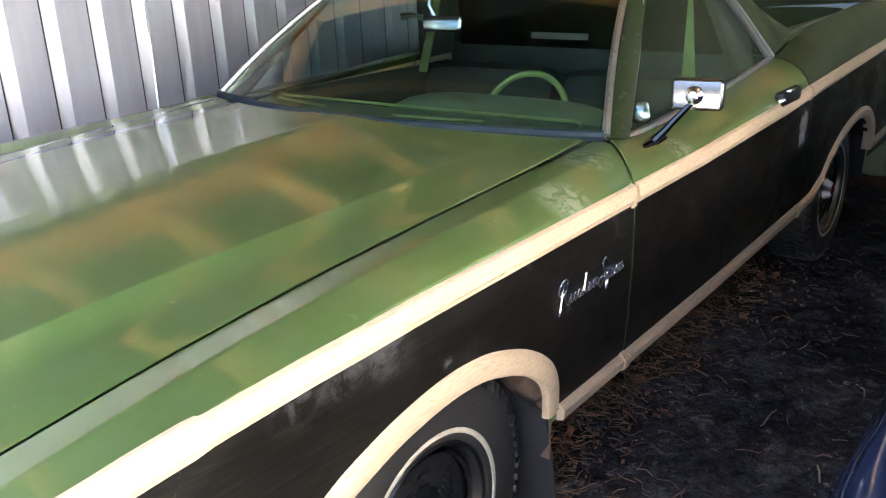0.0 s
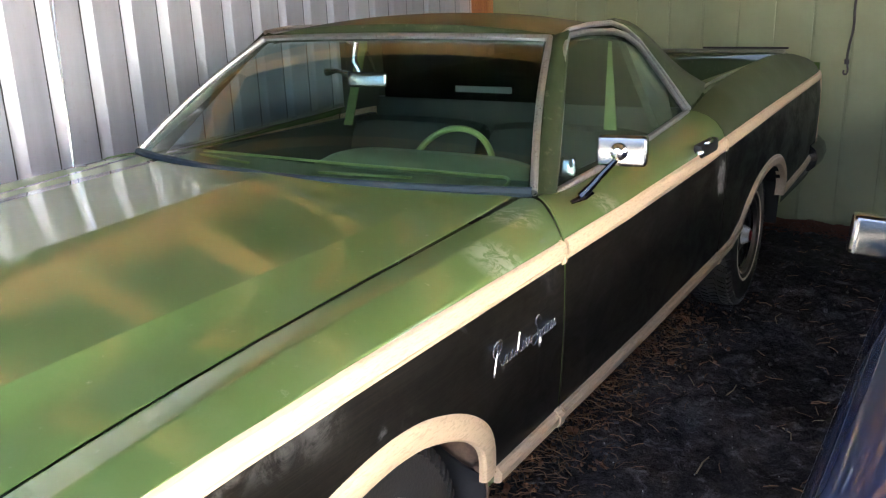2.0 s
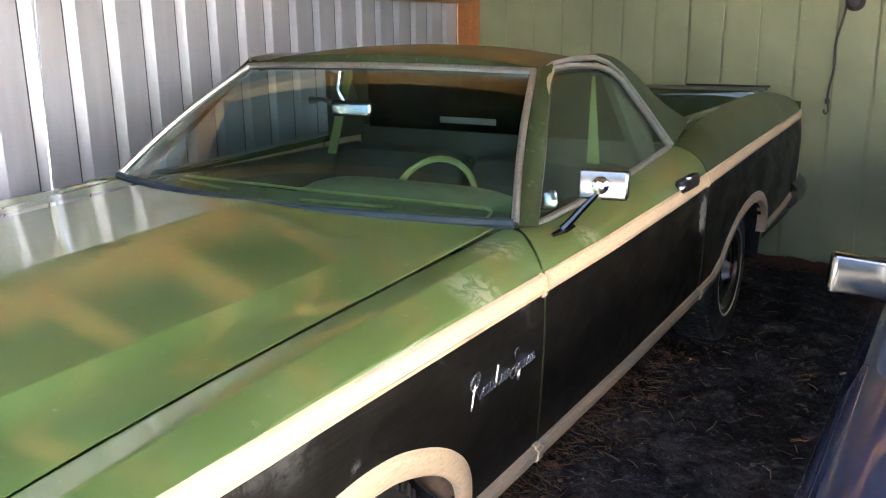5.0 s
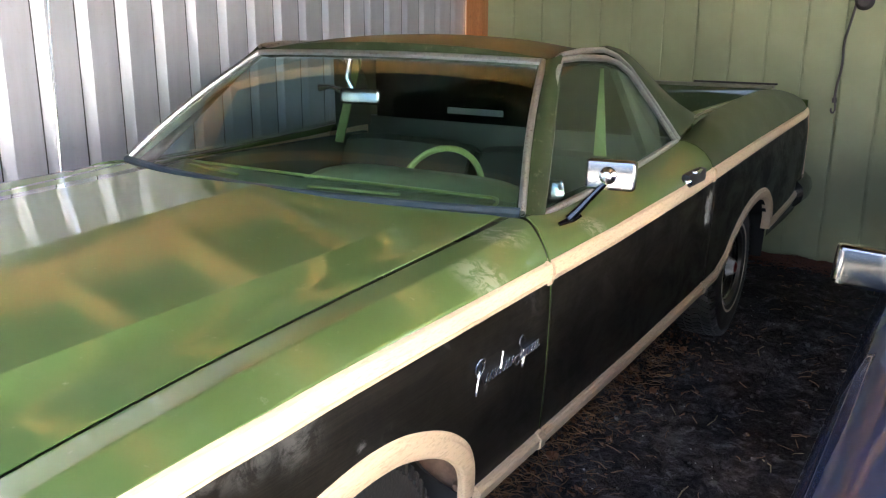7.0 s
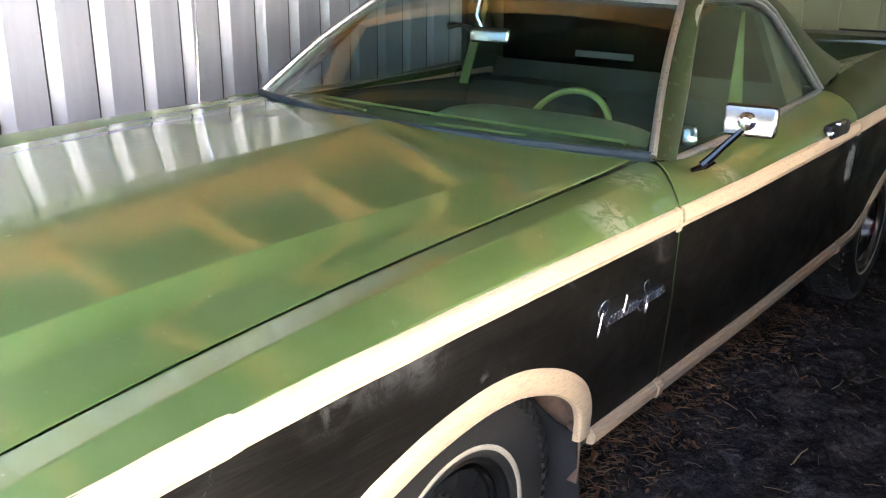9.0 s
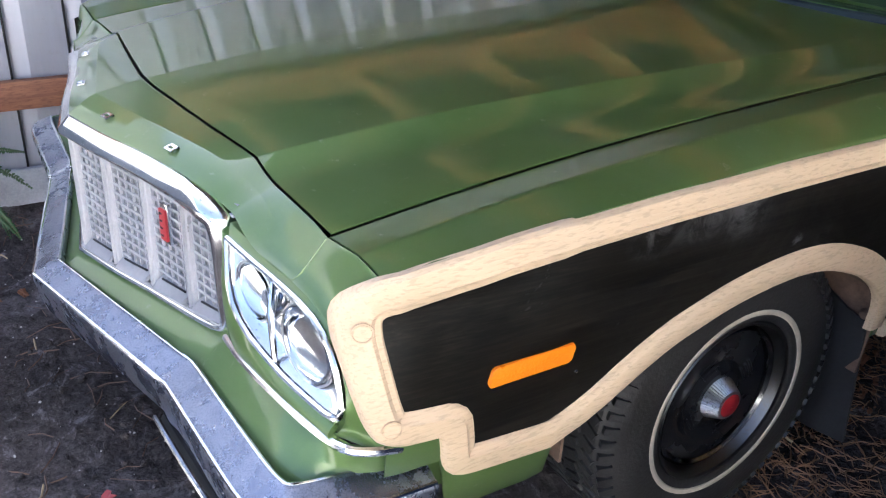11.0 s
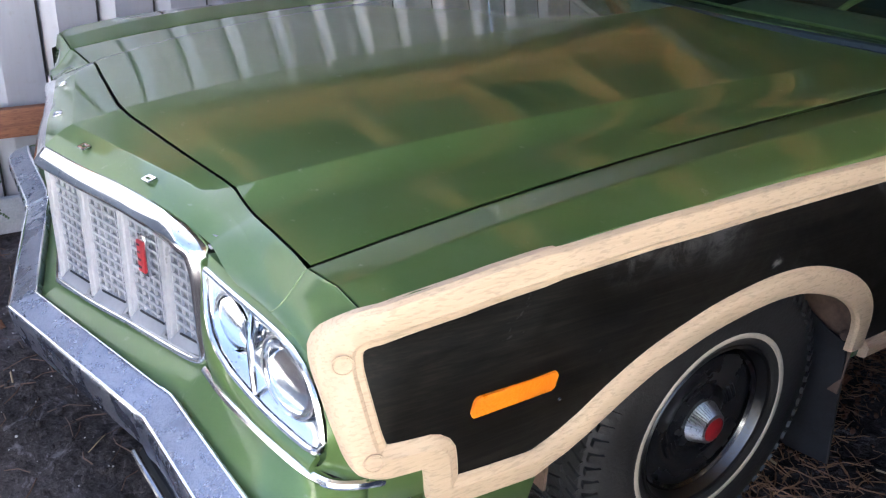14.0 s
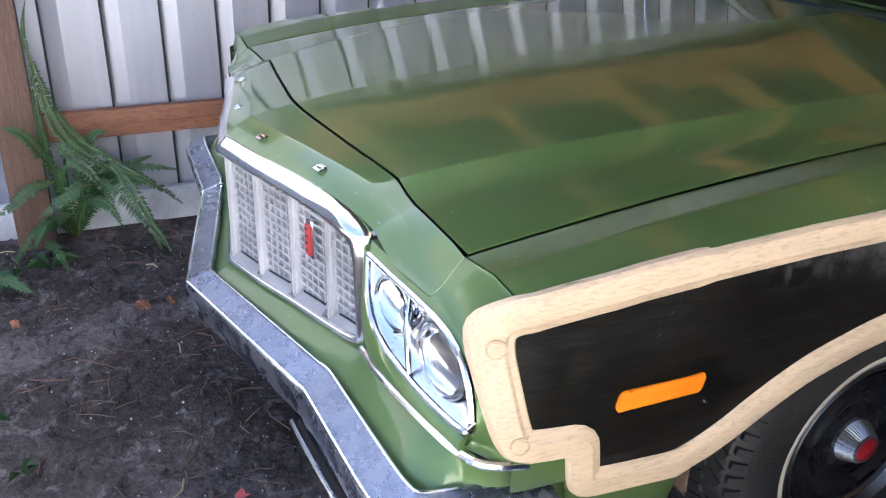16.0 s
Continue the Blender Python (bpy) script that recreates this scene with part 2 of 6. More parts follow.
GLASS = glass_pane("tinted_glass", (0.80, 0.95, 0.90), 0.0, 1.27)
# The body green again, with the shade inside the bed put into its colour.
BED_SHADED = car_paint("shaded_bed_paint", (0.035, 0.055, 0.022), (0.10, 0.10, 0.06), 0.5, 0.58, 0.2)
LENS = glass_pane("clear_lamp_glass", (0.97, 0.98, 0.99), 0.0, 1.30)
DIRT = dirt()
METAL = sheet_metal()
BOARDS = green_boards()
CEDAR_Y = wood("red_brown_timber", (0.30, 0.13, 0.065), (0.16, 0.06, 0.035), 1, 0.6)
CEDAR_X = wood("orange_rafter", (0.70, 0.40, 0.15), (0.56, 0.29, 0.10), 0, 0.6)
PLATE_Y = wood("orange_wall_plate", (0.50, 0.27, 0.11), (0.36, 0.17, 0.07), 1, 0.6)
CEDAR_Z = wood("red_brown_post", (0.15, 0.088, 0.062), (0.075, 0.042, 0.032), 2, 0.65)
ORANGE_Z = wood("fresh_orange_post", (0.45, 0.20, 0.07), (0.33, 0.13, 0.045), 2, 0.6)
DECK = wood("dark_roof_sheathing", (0.055, 0.046, 0.034), (0.032, 0.027, 0.02), 1, 0.7)
WHITE = simple("chalky_white_board", (0.42, 0.44, 0.49), 0.6, vary=0.45, scale=6)
FROND = simple("fern_green", (0.028, 0.078, 0.02), 0.5, vary=0.5)
STEM = simple("fern_stem", (0.10, 0.10, 0.03), 0.6)
NEEDLE = simple("pine_needle", (0.30, 0.165, 0.085), 0.7, vary=0.5, scale=3)
TWIG = simple("brown_twig", (0.15, 0.09, 0.06), 0.75, vary=0.6, scale=2)
LEAFBROWN = simple("dry_leaf", (0.22, 0.095, 0.045), 0.7, vary=0.4)
BARK = simple("bark_crumb", (0.15, 0.075, 0.042), 0.85, vary=0.5)
LEAFRED = simple("red_fallen_leaf", (0.30, 0.045, 0.045), 0.6)
CORD = simple("grey_cord", (0.06, 0.055, 0.06), 0.6)
BOUNCE_GRAVEL = simple("pale_bounce_gravel", (0.52, 0.48, 0.42), 0.9, vary=0.35, bumpy=0.4)
YARDWALL = simple("blue_grey_boards", (0.075, 0.09, 0.12), 0.7)
WHITE_WALL = simple("white_plaster", (0.80, 0.78, 0.74), 0.8, vary=0.1, bumpy=0.3)
PEBBLE = simple("pale_chip", (0.42, 0.40, 0.37), 0.8)


# ---- mesh helpers ----
def part(name, bm, material, parent=None, label="", angle=32, smooth=True):
    me = bpy.data.meshes.new(name)
    bm.normal_update()
    bm.to_mesh(me)
    bm.free()
    me.materials.append(material)
    if smooth:
        me.shade_smooth()
        me.set_sharp_from_angle(angle=radians(angle))
    ob = new(name, me)
    if parent:
        ob.parent = parent
        ob.matrix_parent_inverse = parent.matrix_world.inverted()
    if label:
        tagged(ob, label)
    return ob


def empty(name, x, y, z=0.0, **tags):
    ob = new(name)
    ob.empty_display_size = 0.1
    ob.matrix_world = pose(x, y, z)
    bpy.context.view_layer.update()
    return tagged(ob, **tags)


def sheet(rows, close_u=False, close_v=False, flip=False, into=None):
    """A skin over rows of points. close_u: each row is a ring; close_v: the last row joins the first."""
    bm = into or bmesh.new()
    vs = [[bm.verts.new(p) for p in r] for r in rows]
    n, m = len(vs), len(vs[0])
    for i in range(n if close_v else n - 1):
        for j in range(m if close_u else m - 1):
            q = [vs[i][j], vs[i][(j + 1) % m], vs[(i + 1) % n][(j + 1) % m], vs[(i + 1) % n][j]]
            try:
                bm.faces.new(q[::-1] if flip else q)
            except ValueError:
                pass
    return bm


def thick(bm, t):
    bmesh.ops.recalc_face_normals(bm, faces=bm.faces)
    bmesh.ops.solidify(bm, geom=bm.faces[:], thickness=t)
    bmesh.ops.recalc_face_normals(bm, faces=bm.faces)
    return bm


def solid_sheet(rows, off):
    """A skin with thickness: a second skin at the offset vector, joined round the rim."""
    off = Vector(off)
    bm = bmesh.new()
    n, m = len(rows), len(rows[0])
    a = [[bm.verts.new(p) for p in r] for r in rows]
    b = [[bm.verts.new(Vector(p) + off) for p in r] for r in rows]
    for i in range(n - 1):
        for j in range(m - 1):
            bm.faces.new([a[i][j], a[i][j + 1], a[i + 1][j + 1], a[i + 1][j]])
            bm.faces.new([b[i][j], b[i + 1][j], b[i + 1][j + 1], b[i][j + 1]])
    rim = [(0, j) for j in range(m)] + [(i, m - 1) for i in range(1, n)] + [(n - 1, j) for j in range(m - 2, -1, -1)] + [(i, 0) for i in range(n - 2, 0, -1)]
    for k, (i, j) in enumerate(rim):
        i2, j2 = rim[(k + 1) % len(rim)]
        bm.faces.new([a[i][j], b[i][j], b[i2][j2], a[i2][j2]])
    bmesh.ops.recalc_face_normals(bm, faces=bm.faces)
    return bm


def box(size, at=(0, 0, 0), bevel=0.0, turn=(0, 0, 0), into=None, segs=2):
    bm = into or bmesh.new()
    m = pose(*at, *turn) @ Matrix.Diagonal((*size, 1))
    made = bmesh.ops.create_cube(bm, size=1.0, matrix=m)
    if bevel:
        edges = list({e for v in made["verts"] for e in v.link_edges})
        bmesh.ops.bevel(bm, geom=edges, offset=bevel, segments=segs, affect="EDGES", profile=0.6)
    return bm


def tube(path, r, n=8, into=None, caps=True, flat=1.0):
    """A round bar along a path; r is one radius, or one for each point."""
    bm = into or bmesh.new()
    pts = [Vector(p) for p in path]
    rings, up = [], Vector((0, 0, 1))
    for i, p in enumerate(pts):
        d = (pts[min(i + 1, len(pts) - 1)] - pts[max(i - 1, 0)]).normalized()
        side = d.cross(up if abs(d.dot(up)) < 0.95 else Vector((1, 0, 0))).normalized()
        top = side.cross(d)
        rad = r[i] if isinstance(r, (list, tuple)) else r
        rings.append([bm.verts.new(p + rad * (math.cos(a) * side + flat * math.sin(a) * top)) for a in (2 * math.pi * k / n for k in range(n))])
    for a, b in zip(rings, rings[1:]):
        for k in range(n):
            bm.faces.new([a[k], a[(k + 1) % n], b[(k + 1) % n], b[k]])
    if caps:
        bm.faces.new(rings[0][::-1])
        bm.faces.new(rings[-1])
    return bm


def lathe(profile, n=48, into=None):
    """A body turned round the x axis from (x, radius) pairs."""
    bm = into or bmesh.new()
    rings = [[bm.verts.new((x, r * math.cos(a), r * math.sin(a))) for a in (2 * math.pi * k / n for k in range(n))] for x, r in profile]
    for a, b in zip(rings, rings[1:]):
        for k in range(n):
            bm.faces.new([a[k], a[(k + 1) % n], b[(k + 1) % n], b[k]])
    return bm


def lerp(v, xs, ys):
    return float(np.interp(v, xs, ys))


def curve(v, xs, ys):
    """A smooth curve through (x, y) pairs: a cubic between neighbours, level steps avoided."""
    n = len(xs)
    v = min(max(v, xs[0]), xs[-1])
    i = min(max(int(np.searchsorted(xs, v)) - 1, 0), n - 2)

    def slope(k):
        if k == 0 or k == n - 1:
            k2 = 0 if k == 0 else n - 2
            return (ys[k2 + 1] - ys[k2]) / (xs[k2 + 1] - xs[k2])
        h0, h1 = xs[k] - xs[k - 1], xs[k + 1] - xs[k]
        d0, d1 = (ys[k] - ys[k - 1]) / h0, (ys[k + 1] - ys[k]) / h1
        return (d0 * h1 + d1 * h0) / (h0 + h1)
    h = xs[i + 1] - xs[i]
    t = (v - xs[i]) / h
    return (2 * t**3 - 3 * t**2 + 1) * ys[i] + (t**3 - 2 * t**2 + t) * h * slope(i) + (3 * t**2 - 2 * t**3) * ys[i + 1] + (t**3 - t**2) * h * slope(i + 1)


def fair(xs, ys, degree):
    """A fair line: one polynomial laid through the pairs."""
    k = np.polyfit(xs, ys, degree)
    return lambda v: float(np.polyval(k, v))


def smooth_line(pts, rounds=2):
    """Chaikin's corner cutting on an open polyline."""
    pts = [tuple(p) for p in pts]
    for _ in range(rounds):
        out = [pts[0]]
        for a, b in zip(pts, pts[1:]):
            out += [tuple(0.75 * u + 0.25 * v for u, v in zip(a, b)), tuple(0.25 * u + 0.75 * v for u, v in zip(a, b))]
        pts = out + [pts[-1]]
    return pts


def resample(pts, step):
    pts = [Vector(p) for p in pts]
    out = [pts[0]]
    for a, b in zip(pts, pts[1:]):
        k = max(1, int((b - a).length / step))
        out += [a.lerp(b, i / k) for i in range(1, k + 1)]
    return out


def flip_x(bm):
    for v in bm.verts:
        v.co.x *= -1
    bmesh.ops.reverse_faces(bm, faces=bm.faces[:])
    return bm


def prism(poly, off, bevel=0.0):
    """A plate: a polygon of points pushed along a vector."""
    bm = bmesh.new()
    a = [bm.verts.new(p) for p in poly]
    b = [bm.verts.new(Vector(p) + Vector(off)) for p in poly]
    bm.faces.new(a)
    bm.faces.new(b[::-1])
    for i in range(len(a)):
        j = (i + 1) % len(a)
        bm.faces.new([a[i], b[i], b[j], a[j]])
    bmesh.ops.recalc_face_normals(bm, faces=bm.faces)
    if bevel:
        bmesh.ops.bevel(bm, geom=bm.edges[:], offset=bevel, segments=2, affect="EDGES", profile=0.6)
    return bm


# ---- the shed ----


def ground_height(x, y):
    h = 0.010 * noise.noise(Vector((x * 1.3, y * 1.3, 0))) + 0.012 * noise.noise(Vector((x * 4, y * 4, 3))) + 0.009 * noise.noise(Vector((x * 11, y * 11, 7)))
    h += 0.020 * max(0.0, noise.noise(Vector((x * 6 + 3, y * 6, 1))) - 0.15) + 0.004 * noise.noise(Vector((x * 75, y * 75, 2)))
    h += 0.011 * abs(noise.noise(Vector((x * 21, y * 21, 5)))) + 0.012 * max(0.0, noise.noise(Vector((x * 42, y * 42, 9)))) ** 1.3
    return h - 0.014


def build_ground():
    xs = [-400, -60, -12, -4] + list(np.linspace(-1.75, 2.0, 380)) + [4, 12, 60, 400]
    ys = [-400, -60, -12, -4] + list(np.linspace(-2.3, -0.7, 190)) + list(np.linspace(-0.69, 4.9, 400)) + [7, 20, 80, 400]
    rows = [[(x, y, ground_height(x, y)) for x in xs] for y in ys]
    tagged(part("ground", sheet(rows), DIRT, angle=180), "dark bare dirt floor with trodden clods and litter", "ground", kind="structure")


def build_metal_wall():
    """Ribbed sheet-metal side wall; the ribs are channels that run upright."""
    prof, pitch, dark_line_ys = [], 0.2052, []
    k0 = 0.889 - 14 * pitch
    for k in range(34):
        y = k0 + k * pitch
        prof += [(y, 0), (y + 0.003, -0.018), (y + 0.010, -0.026), (y + 0.014, -0.025), (y + 0.064, -0.002), (y + 0.068, 0), (y + 0.13, -0.0004)]
        if -1.6 < y < 4.6:
            dark_line_ys.append(y)
    prof = [p for p in prof if -1.6 < p[0] < 4.66]
    rows = [[(-1.58 + d, y, z) for y, d in prof] for z in (0.0, 0.9, 1.82)]
    wall = tagged(part("wall_metal", solid_sheet(rows, (-0.012, 0, 0)), METAL, angle=14), "pale grey ribbed sheet-metal wall", "wall", kind="structure")
    # A thin black strip stands upright at the near edge of each channel.
    dark_line = box((0.012, 0.008, 1.80), (0, 0, 0.91), 0.002, segs=1)
    first = part("rib_dark_line", dark_line, BLACK, wall)
    first.matrix_world = pose(-1.587, dark_line_ys[0] + 0.0045, 0)
    for y in dark_line_ys[1:]:
        ob = new("rib_dark_line", first.data)
        ob.parent, ob.matrix_parent_inverse = wall, wall.matrix_world.inverted()
        ob.matrix_world = pose(-1.587, y + 0.0045, 0)


def wall_slab():
    return prism([(-1.6, 4.71, -0.02), (4.26, 4.71, -0.02), (4.26, 4.71, roof_z(4.26) - 0.03), (-1.6, 4.71, roof_z(-1.6) - 0.03)], (0, 0.10, 0))


def build_green_wall():
    wall = tagged(part("wall_green", wall_slab(), BOARDS), "green painted grooved plywood back wall", "wall", kind="structure")
    x = 0.588 - 9 * 0.2255
    edges = [-1.58] + [x + k * 0.2255 for k in range(25) if -1.5 < x + k * 0.2255 < 4.2] + [4.24]
    for a, b in zip(edges, edges[1:]):
        part("board", box((b - a - 0.012, 0.016, roof_z((a + b) / 2) - 0.06), ((a + b) / 2, 4.702, roof_z((a + b) / 2) / 2 - 0.02), 0.003, segs=1), BOARDS, wall)
    # cord and hook on the boards
    cord = empty("hanging_cord", 1.05, 4.66, 1.4, label="dark cord with a wire hook hanging on the green wall", category="cord")
    pts = [(1.10, 4.672, 1.9), (1.085, 4.672, 1.62), (1.055, 4.672, 1.45), (1.035, 4.672, 1.36), (1.045, 4.672, 1.22), (1.025, 4.672, 1.10), (1.022, 4.672, 1.02)]
    part("cord", tube(smooth_line(pts), 0.008, 6), CORD, cord)
    hook = [(1.022, 4.668, 1.03), (1.03, 4.668, 0.99), (1.035, 4.668, 0.95), (1.02, 4.668, 0.935), (1.008, 4.668, 0.95), (1.012, 4.668, 0.965)]
    part("hook", tube(smooth_line(hook), 0.006, 6), CORD, cord)
    part("knot", tube([(1.024, 4.672, 1.0), (1.022, 4.672, 1.03)], 0.014, 8), CORD, cord)
    cap = empty("wall_lamp_cap", 1.12, 4.64, 1.6, label="small dark rounded cap fixed on the green wall", category="fixture")
    part("cap", lathe_at([(0.0, 0.001), (0.01, 0.03), (0.035, 0.05), (0.06, 0.055), (0.06, 0.04)], (1.12, 4.63, 1.60), (0, 0, 90)), CORD, cap)


def lathe_at(profile, at, turn, n=32):
    bm = lathe(profile, n)
    bm.transform(pose(*at, *turn))
    return bm


def roof_z(x):
    return 1.86 + (x + 1.6) * 0.12


def slope_box(x0, x1, y, w, h, drop):
    """A bar that follows the roof's slope from x0 to x1."""
    bm = bmesh.new()
    L = math.hypot(x1 - x0, roof_z(x1) - roof_z(x0))
    return box((L, w, h), ((x0 + x1) / 2, y, roof_z((x0 + x1) / 2) - drop), 0.005, (0, -math.degrees(math.atan(0.12)), 0), into=bm)


def build_frame():
    """Posts, rails and the lean-to roof over the cars, open to the front and to the right, with unseen walls added to
    shape the light.
    """
    def timber(name, size, at, mat, label, cat):
        tagged(part(name, box(size, at, 0.006), mat), label, cat)
    timber("corner_post", (0.14, 0.09, 1.74), (-1.50, 4.635, 0.85), ORANGE_Z, "orange-brown timber corner post between metal and green wall", "post")
    timber("front_post", (0.13, 0.13, 1.72), (-1.475, -1.495, 0.85), CEDAR_Z, "weathered red-brown timber post beside the fern", "post")
    timber("wall_rail", (0.04, 2.9, 0.105), (-1.535, -0.06, 0.415), CEDAR_Y, "red-brown horizontal timber rail along the metal wall", "rail")
    timber("base_board", (0.03, 3.2, 0.14), (-1.545, -0.05, 0.062), WHITE, "chalky white board along the foot of the metal wall", "board")
    timber("wall_plate", (0.09, 6.2, 0.17), (-1.50, 1.52, 1.735), PLATE_Y, "orange-brown timber plate along the top of the metal wall", "beam")
    for k in range(8):
        y = -0.43 + k * 0.695
        tagged(part("rafter", slope_box(-1.56, 3.7, y, 0.06, 0.13, 0.10), CEDAR_X), "orange-brown timber rafter under the roof deck", "rafter", "rafters under the roof")
    for y in (-0.43, 1.65, 4.5):
        tagged(part("roof_post", box((0.13, 0.13, roof_z(3.6) - 0.16), (3.6, y, roof_z(3.6) / 2 - 0.08), 0.006), CEDAR_Z), "red-brown timber post under the roof's open side", "post", "posts under the open side")
    # Unseen wall, added to keep side light off the door and rear.
    tagged(part("wall_side_blocker", box((0.06, 3.6, 1.9), (3.75, 3.0, 0.94)), CEDAR_Y), "unseen brown board wall added to block light from the right", "wall", kind="structure")
    tagged(part("wall_outer", box((0.10, 5.2, 1.35), (-1.92, -4.04, 0.67)), YARDWALL), "plain blue-grey board wall beyond the shed", "wall", kind="structure")
    # Two unseen pale walls, added; the right one reflects sun towards the car.
    tagged(part("wall_bounce_right", box((0.15, 8, 3.6), (6.0, -2.6, 1.79)), WHITE_WALL), "unseen off-white wall added across the yard to bounce light in", "wall", kind="structure")
    tagged(part("wall_unseen_left", box((0.2, 12, 4.4), (-5.2, -7.9, 2.19)), WHITE_WALL), "unseen off-white wall added beyond the yard", "wall", kind="structure")
    # The deck's unseen right part is stretched out to shade both cars.
    rows = [[(x, y, roof_z(x)) for y in (-0.8, 1.0, 3.0, 4.85)] for x in (-1.75, 0.6, 3.8)]
    tagged(part("ceiling", solid_sheet(rows, (0, 0, 0.05)), DECK), "dark board roof deck, its unseen right part widened to shade the cars", "ceiling", kind="structure")


def build_bounce_ground():
    # Unseen pale ground, added to throw sunlight up under the roof.
    rows = [[(x, y, 0.012 + 0.004 * noise.noise(Vector((x, y, 0)))) for x in span_of(-14, 16, 40)] for y in span_of(-24, -3.1, 30)]
    tagged(part("driveway", solid_sheet(rows, (0, 0, -0.03)), BOUNCE_GRAVEL, angle=180), "unseen pale gravel sheet added before the shed to bounce light in", "driveway", kind="structure")
    rows = [[(x, y, 0.012 + 0.004 * noise.noise(Vector((x, y, 0)))) for x in span_of(3.9, 12, 20)] for y in span_of(-3.09, 9, 24)]
    tagged(part("side_bounce_yard", solid_sheet(rows, (0, 0, -0.03)), BOUNCE_GRAVEL, angle=180), "unseen pale gravel sheet added beside the shed to bounce light in", "yard", kind="structure")


def span_of(a, b, n):
    return [a + (b - a) * i / n for i in range(n + 1)]


build_ground()
build_bounce_ground()
build_metal_wall()
build_green_wall()
build_frame()

# ---- the green pickup car ----
car = empty("pickup_car", 0, 1.5, 0, label="old green coupe pickup with dark woodgrain sides and pale wood trim", category="car")

TRIM_Y = [-0.83, -0.80, -0.76, -0.68, -0.59, -0.49, -0.32, -0.06, 0.6, 1.2, 2.0, 2.9, 3.95, 4.3]
TRIM_TOP = [0.822, 0.840, 0.852, 0.864, 0.874, 0.883, 0.892, 0.899, 0.900, 0.902, 0.918, 0.952, 0.985, 0.99]
TRIM_LOW = [0.790, 0.797, 0.803, 0.814, 0.824, 0.832, 0.841, 0.847, 0.850, 0.851, 0.868, 0.904, 0.940, 0.945]


def inset(y, z=0.8):
    k = lerp(z, [0.60, 0.78], [0.45, 1.0]) if y < -0.5 else 1.0
    return k * lerp(y, [-0.86, -0.83, -0.78, -0.66, -0.5, -0.2, 3.3, 3.9, 4.2, 4.36, 4.44], [0.085, 0.055, 0.034, 0.018, 0.008, 0, 0, 0.0, 0.006, 0.022, 0.06])


def side_x(y, z):
    return lerp(z, [0.20, 0.36, 0.42, 0.55, 0.70, 0.84, 0.90, 1.0], [0.88, 0.938, 0.947, 0.957, 0.964, 0.966, 0.960, 0.944]) - inset(y, z)


ARCH_F = [(-0.50, 0.522), (-0.418, 0.580), (-0.316, 0.640), (-0.202, 0.682), (-0.12, 0.702), (0.0, 0.717), (0.10, 0.713), (0.18, 0.696), (0.294, 0.652), (0.386, 0.588), (0.428, 0.52), (0.436, 0.44)]
ARCH_R = [(2.54, 0.52), (2.60, 0.575), (2.70, 0.635), (2.82, 0.682), (2.95, 0.708), (3.08, 0.717), (3.22, 0.702), (3.34, 0.657), (3.42, 0.592), (3.46, 0.52), (3.465, 0.45)]


def resample_to(pts, n):
    pts = [Vector(p) for p in pts]
    d = [0.0]
    for a, b in zip(pts, pts[1:]):
        d.append(d[-1] + (b - a).length)
    out = []
    for i in range(n):
        t = d[-1] * i / (n - 1)
        out.append(Vector([lerp(t, d, [p[k] for p in pts]) for k in range(3)]))
    return out


def shrink(line, d):
    """An arch line moved towards the wheel."""
    out = []
    for i, p in enumerate(line):
        a, b = Vector(line[max(0, i - 1)]), Vector(line[min(len(line) - 1, i + 1)])
        t = (b - a).normalized()
        out.append((p[0] + t.y * d, p[1] - t.x * d))
    return out


def low_edge(y, d=0.0, floor=0.40):
    for line in (ARCH_F, ARCH_R):
        s = sorted(shrink(line, d))
        if s[0][0] < y < s[-1][0]:
            return max(floor, lerp(y, [p[0] for p in s], [p[1] for p in s]))
    if y < ARCH_F[0][0]:
        return max(floor, 0.40 if y > -0.69 else 0.52)
    return floor


GAP_Y = [-0.82, -0.73, -0.63, -0.42, -0.18, 0.10, 0.45, 0.70, 0.84]
GAP_X = [0.7545, 0.757, 0.759, 0.761, 0.763, 0.766, 0.770, 0.772, 0.770]
GAP_Z = [0.8285, 0.843, 0.857, 0.882, 0.905, 0.926, 0.944, 0.957, 0.968]
CR_Y = [-0.82, -0.73, -0.59, -0.386, -0.15, 0.2, 0.45, 0.80]
CR_X = [0.851, 0.854, 0.857, 0.861, 0.864, 0.866, 0.866, 0.862]
CR_Z = [0.8415, 0.857, 0.8785, 0.905, 0.924, 0.940, 0.949, 0.961]


GAP_TOP, CREASE_TOP = fair(GAP_Y, GAP_Z, 3), fair(CR_Y, CR_Z, 3)


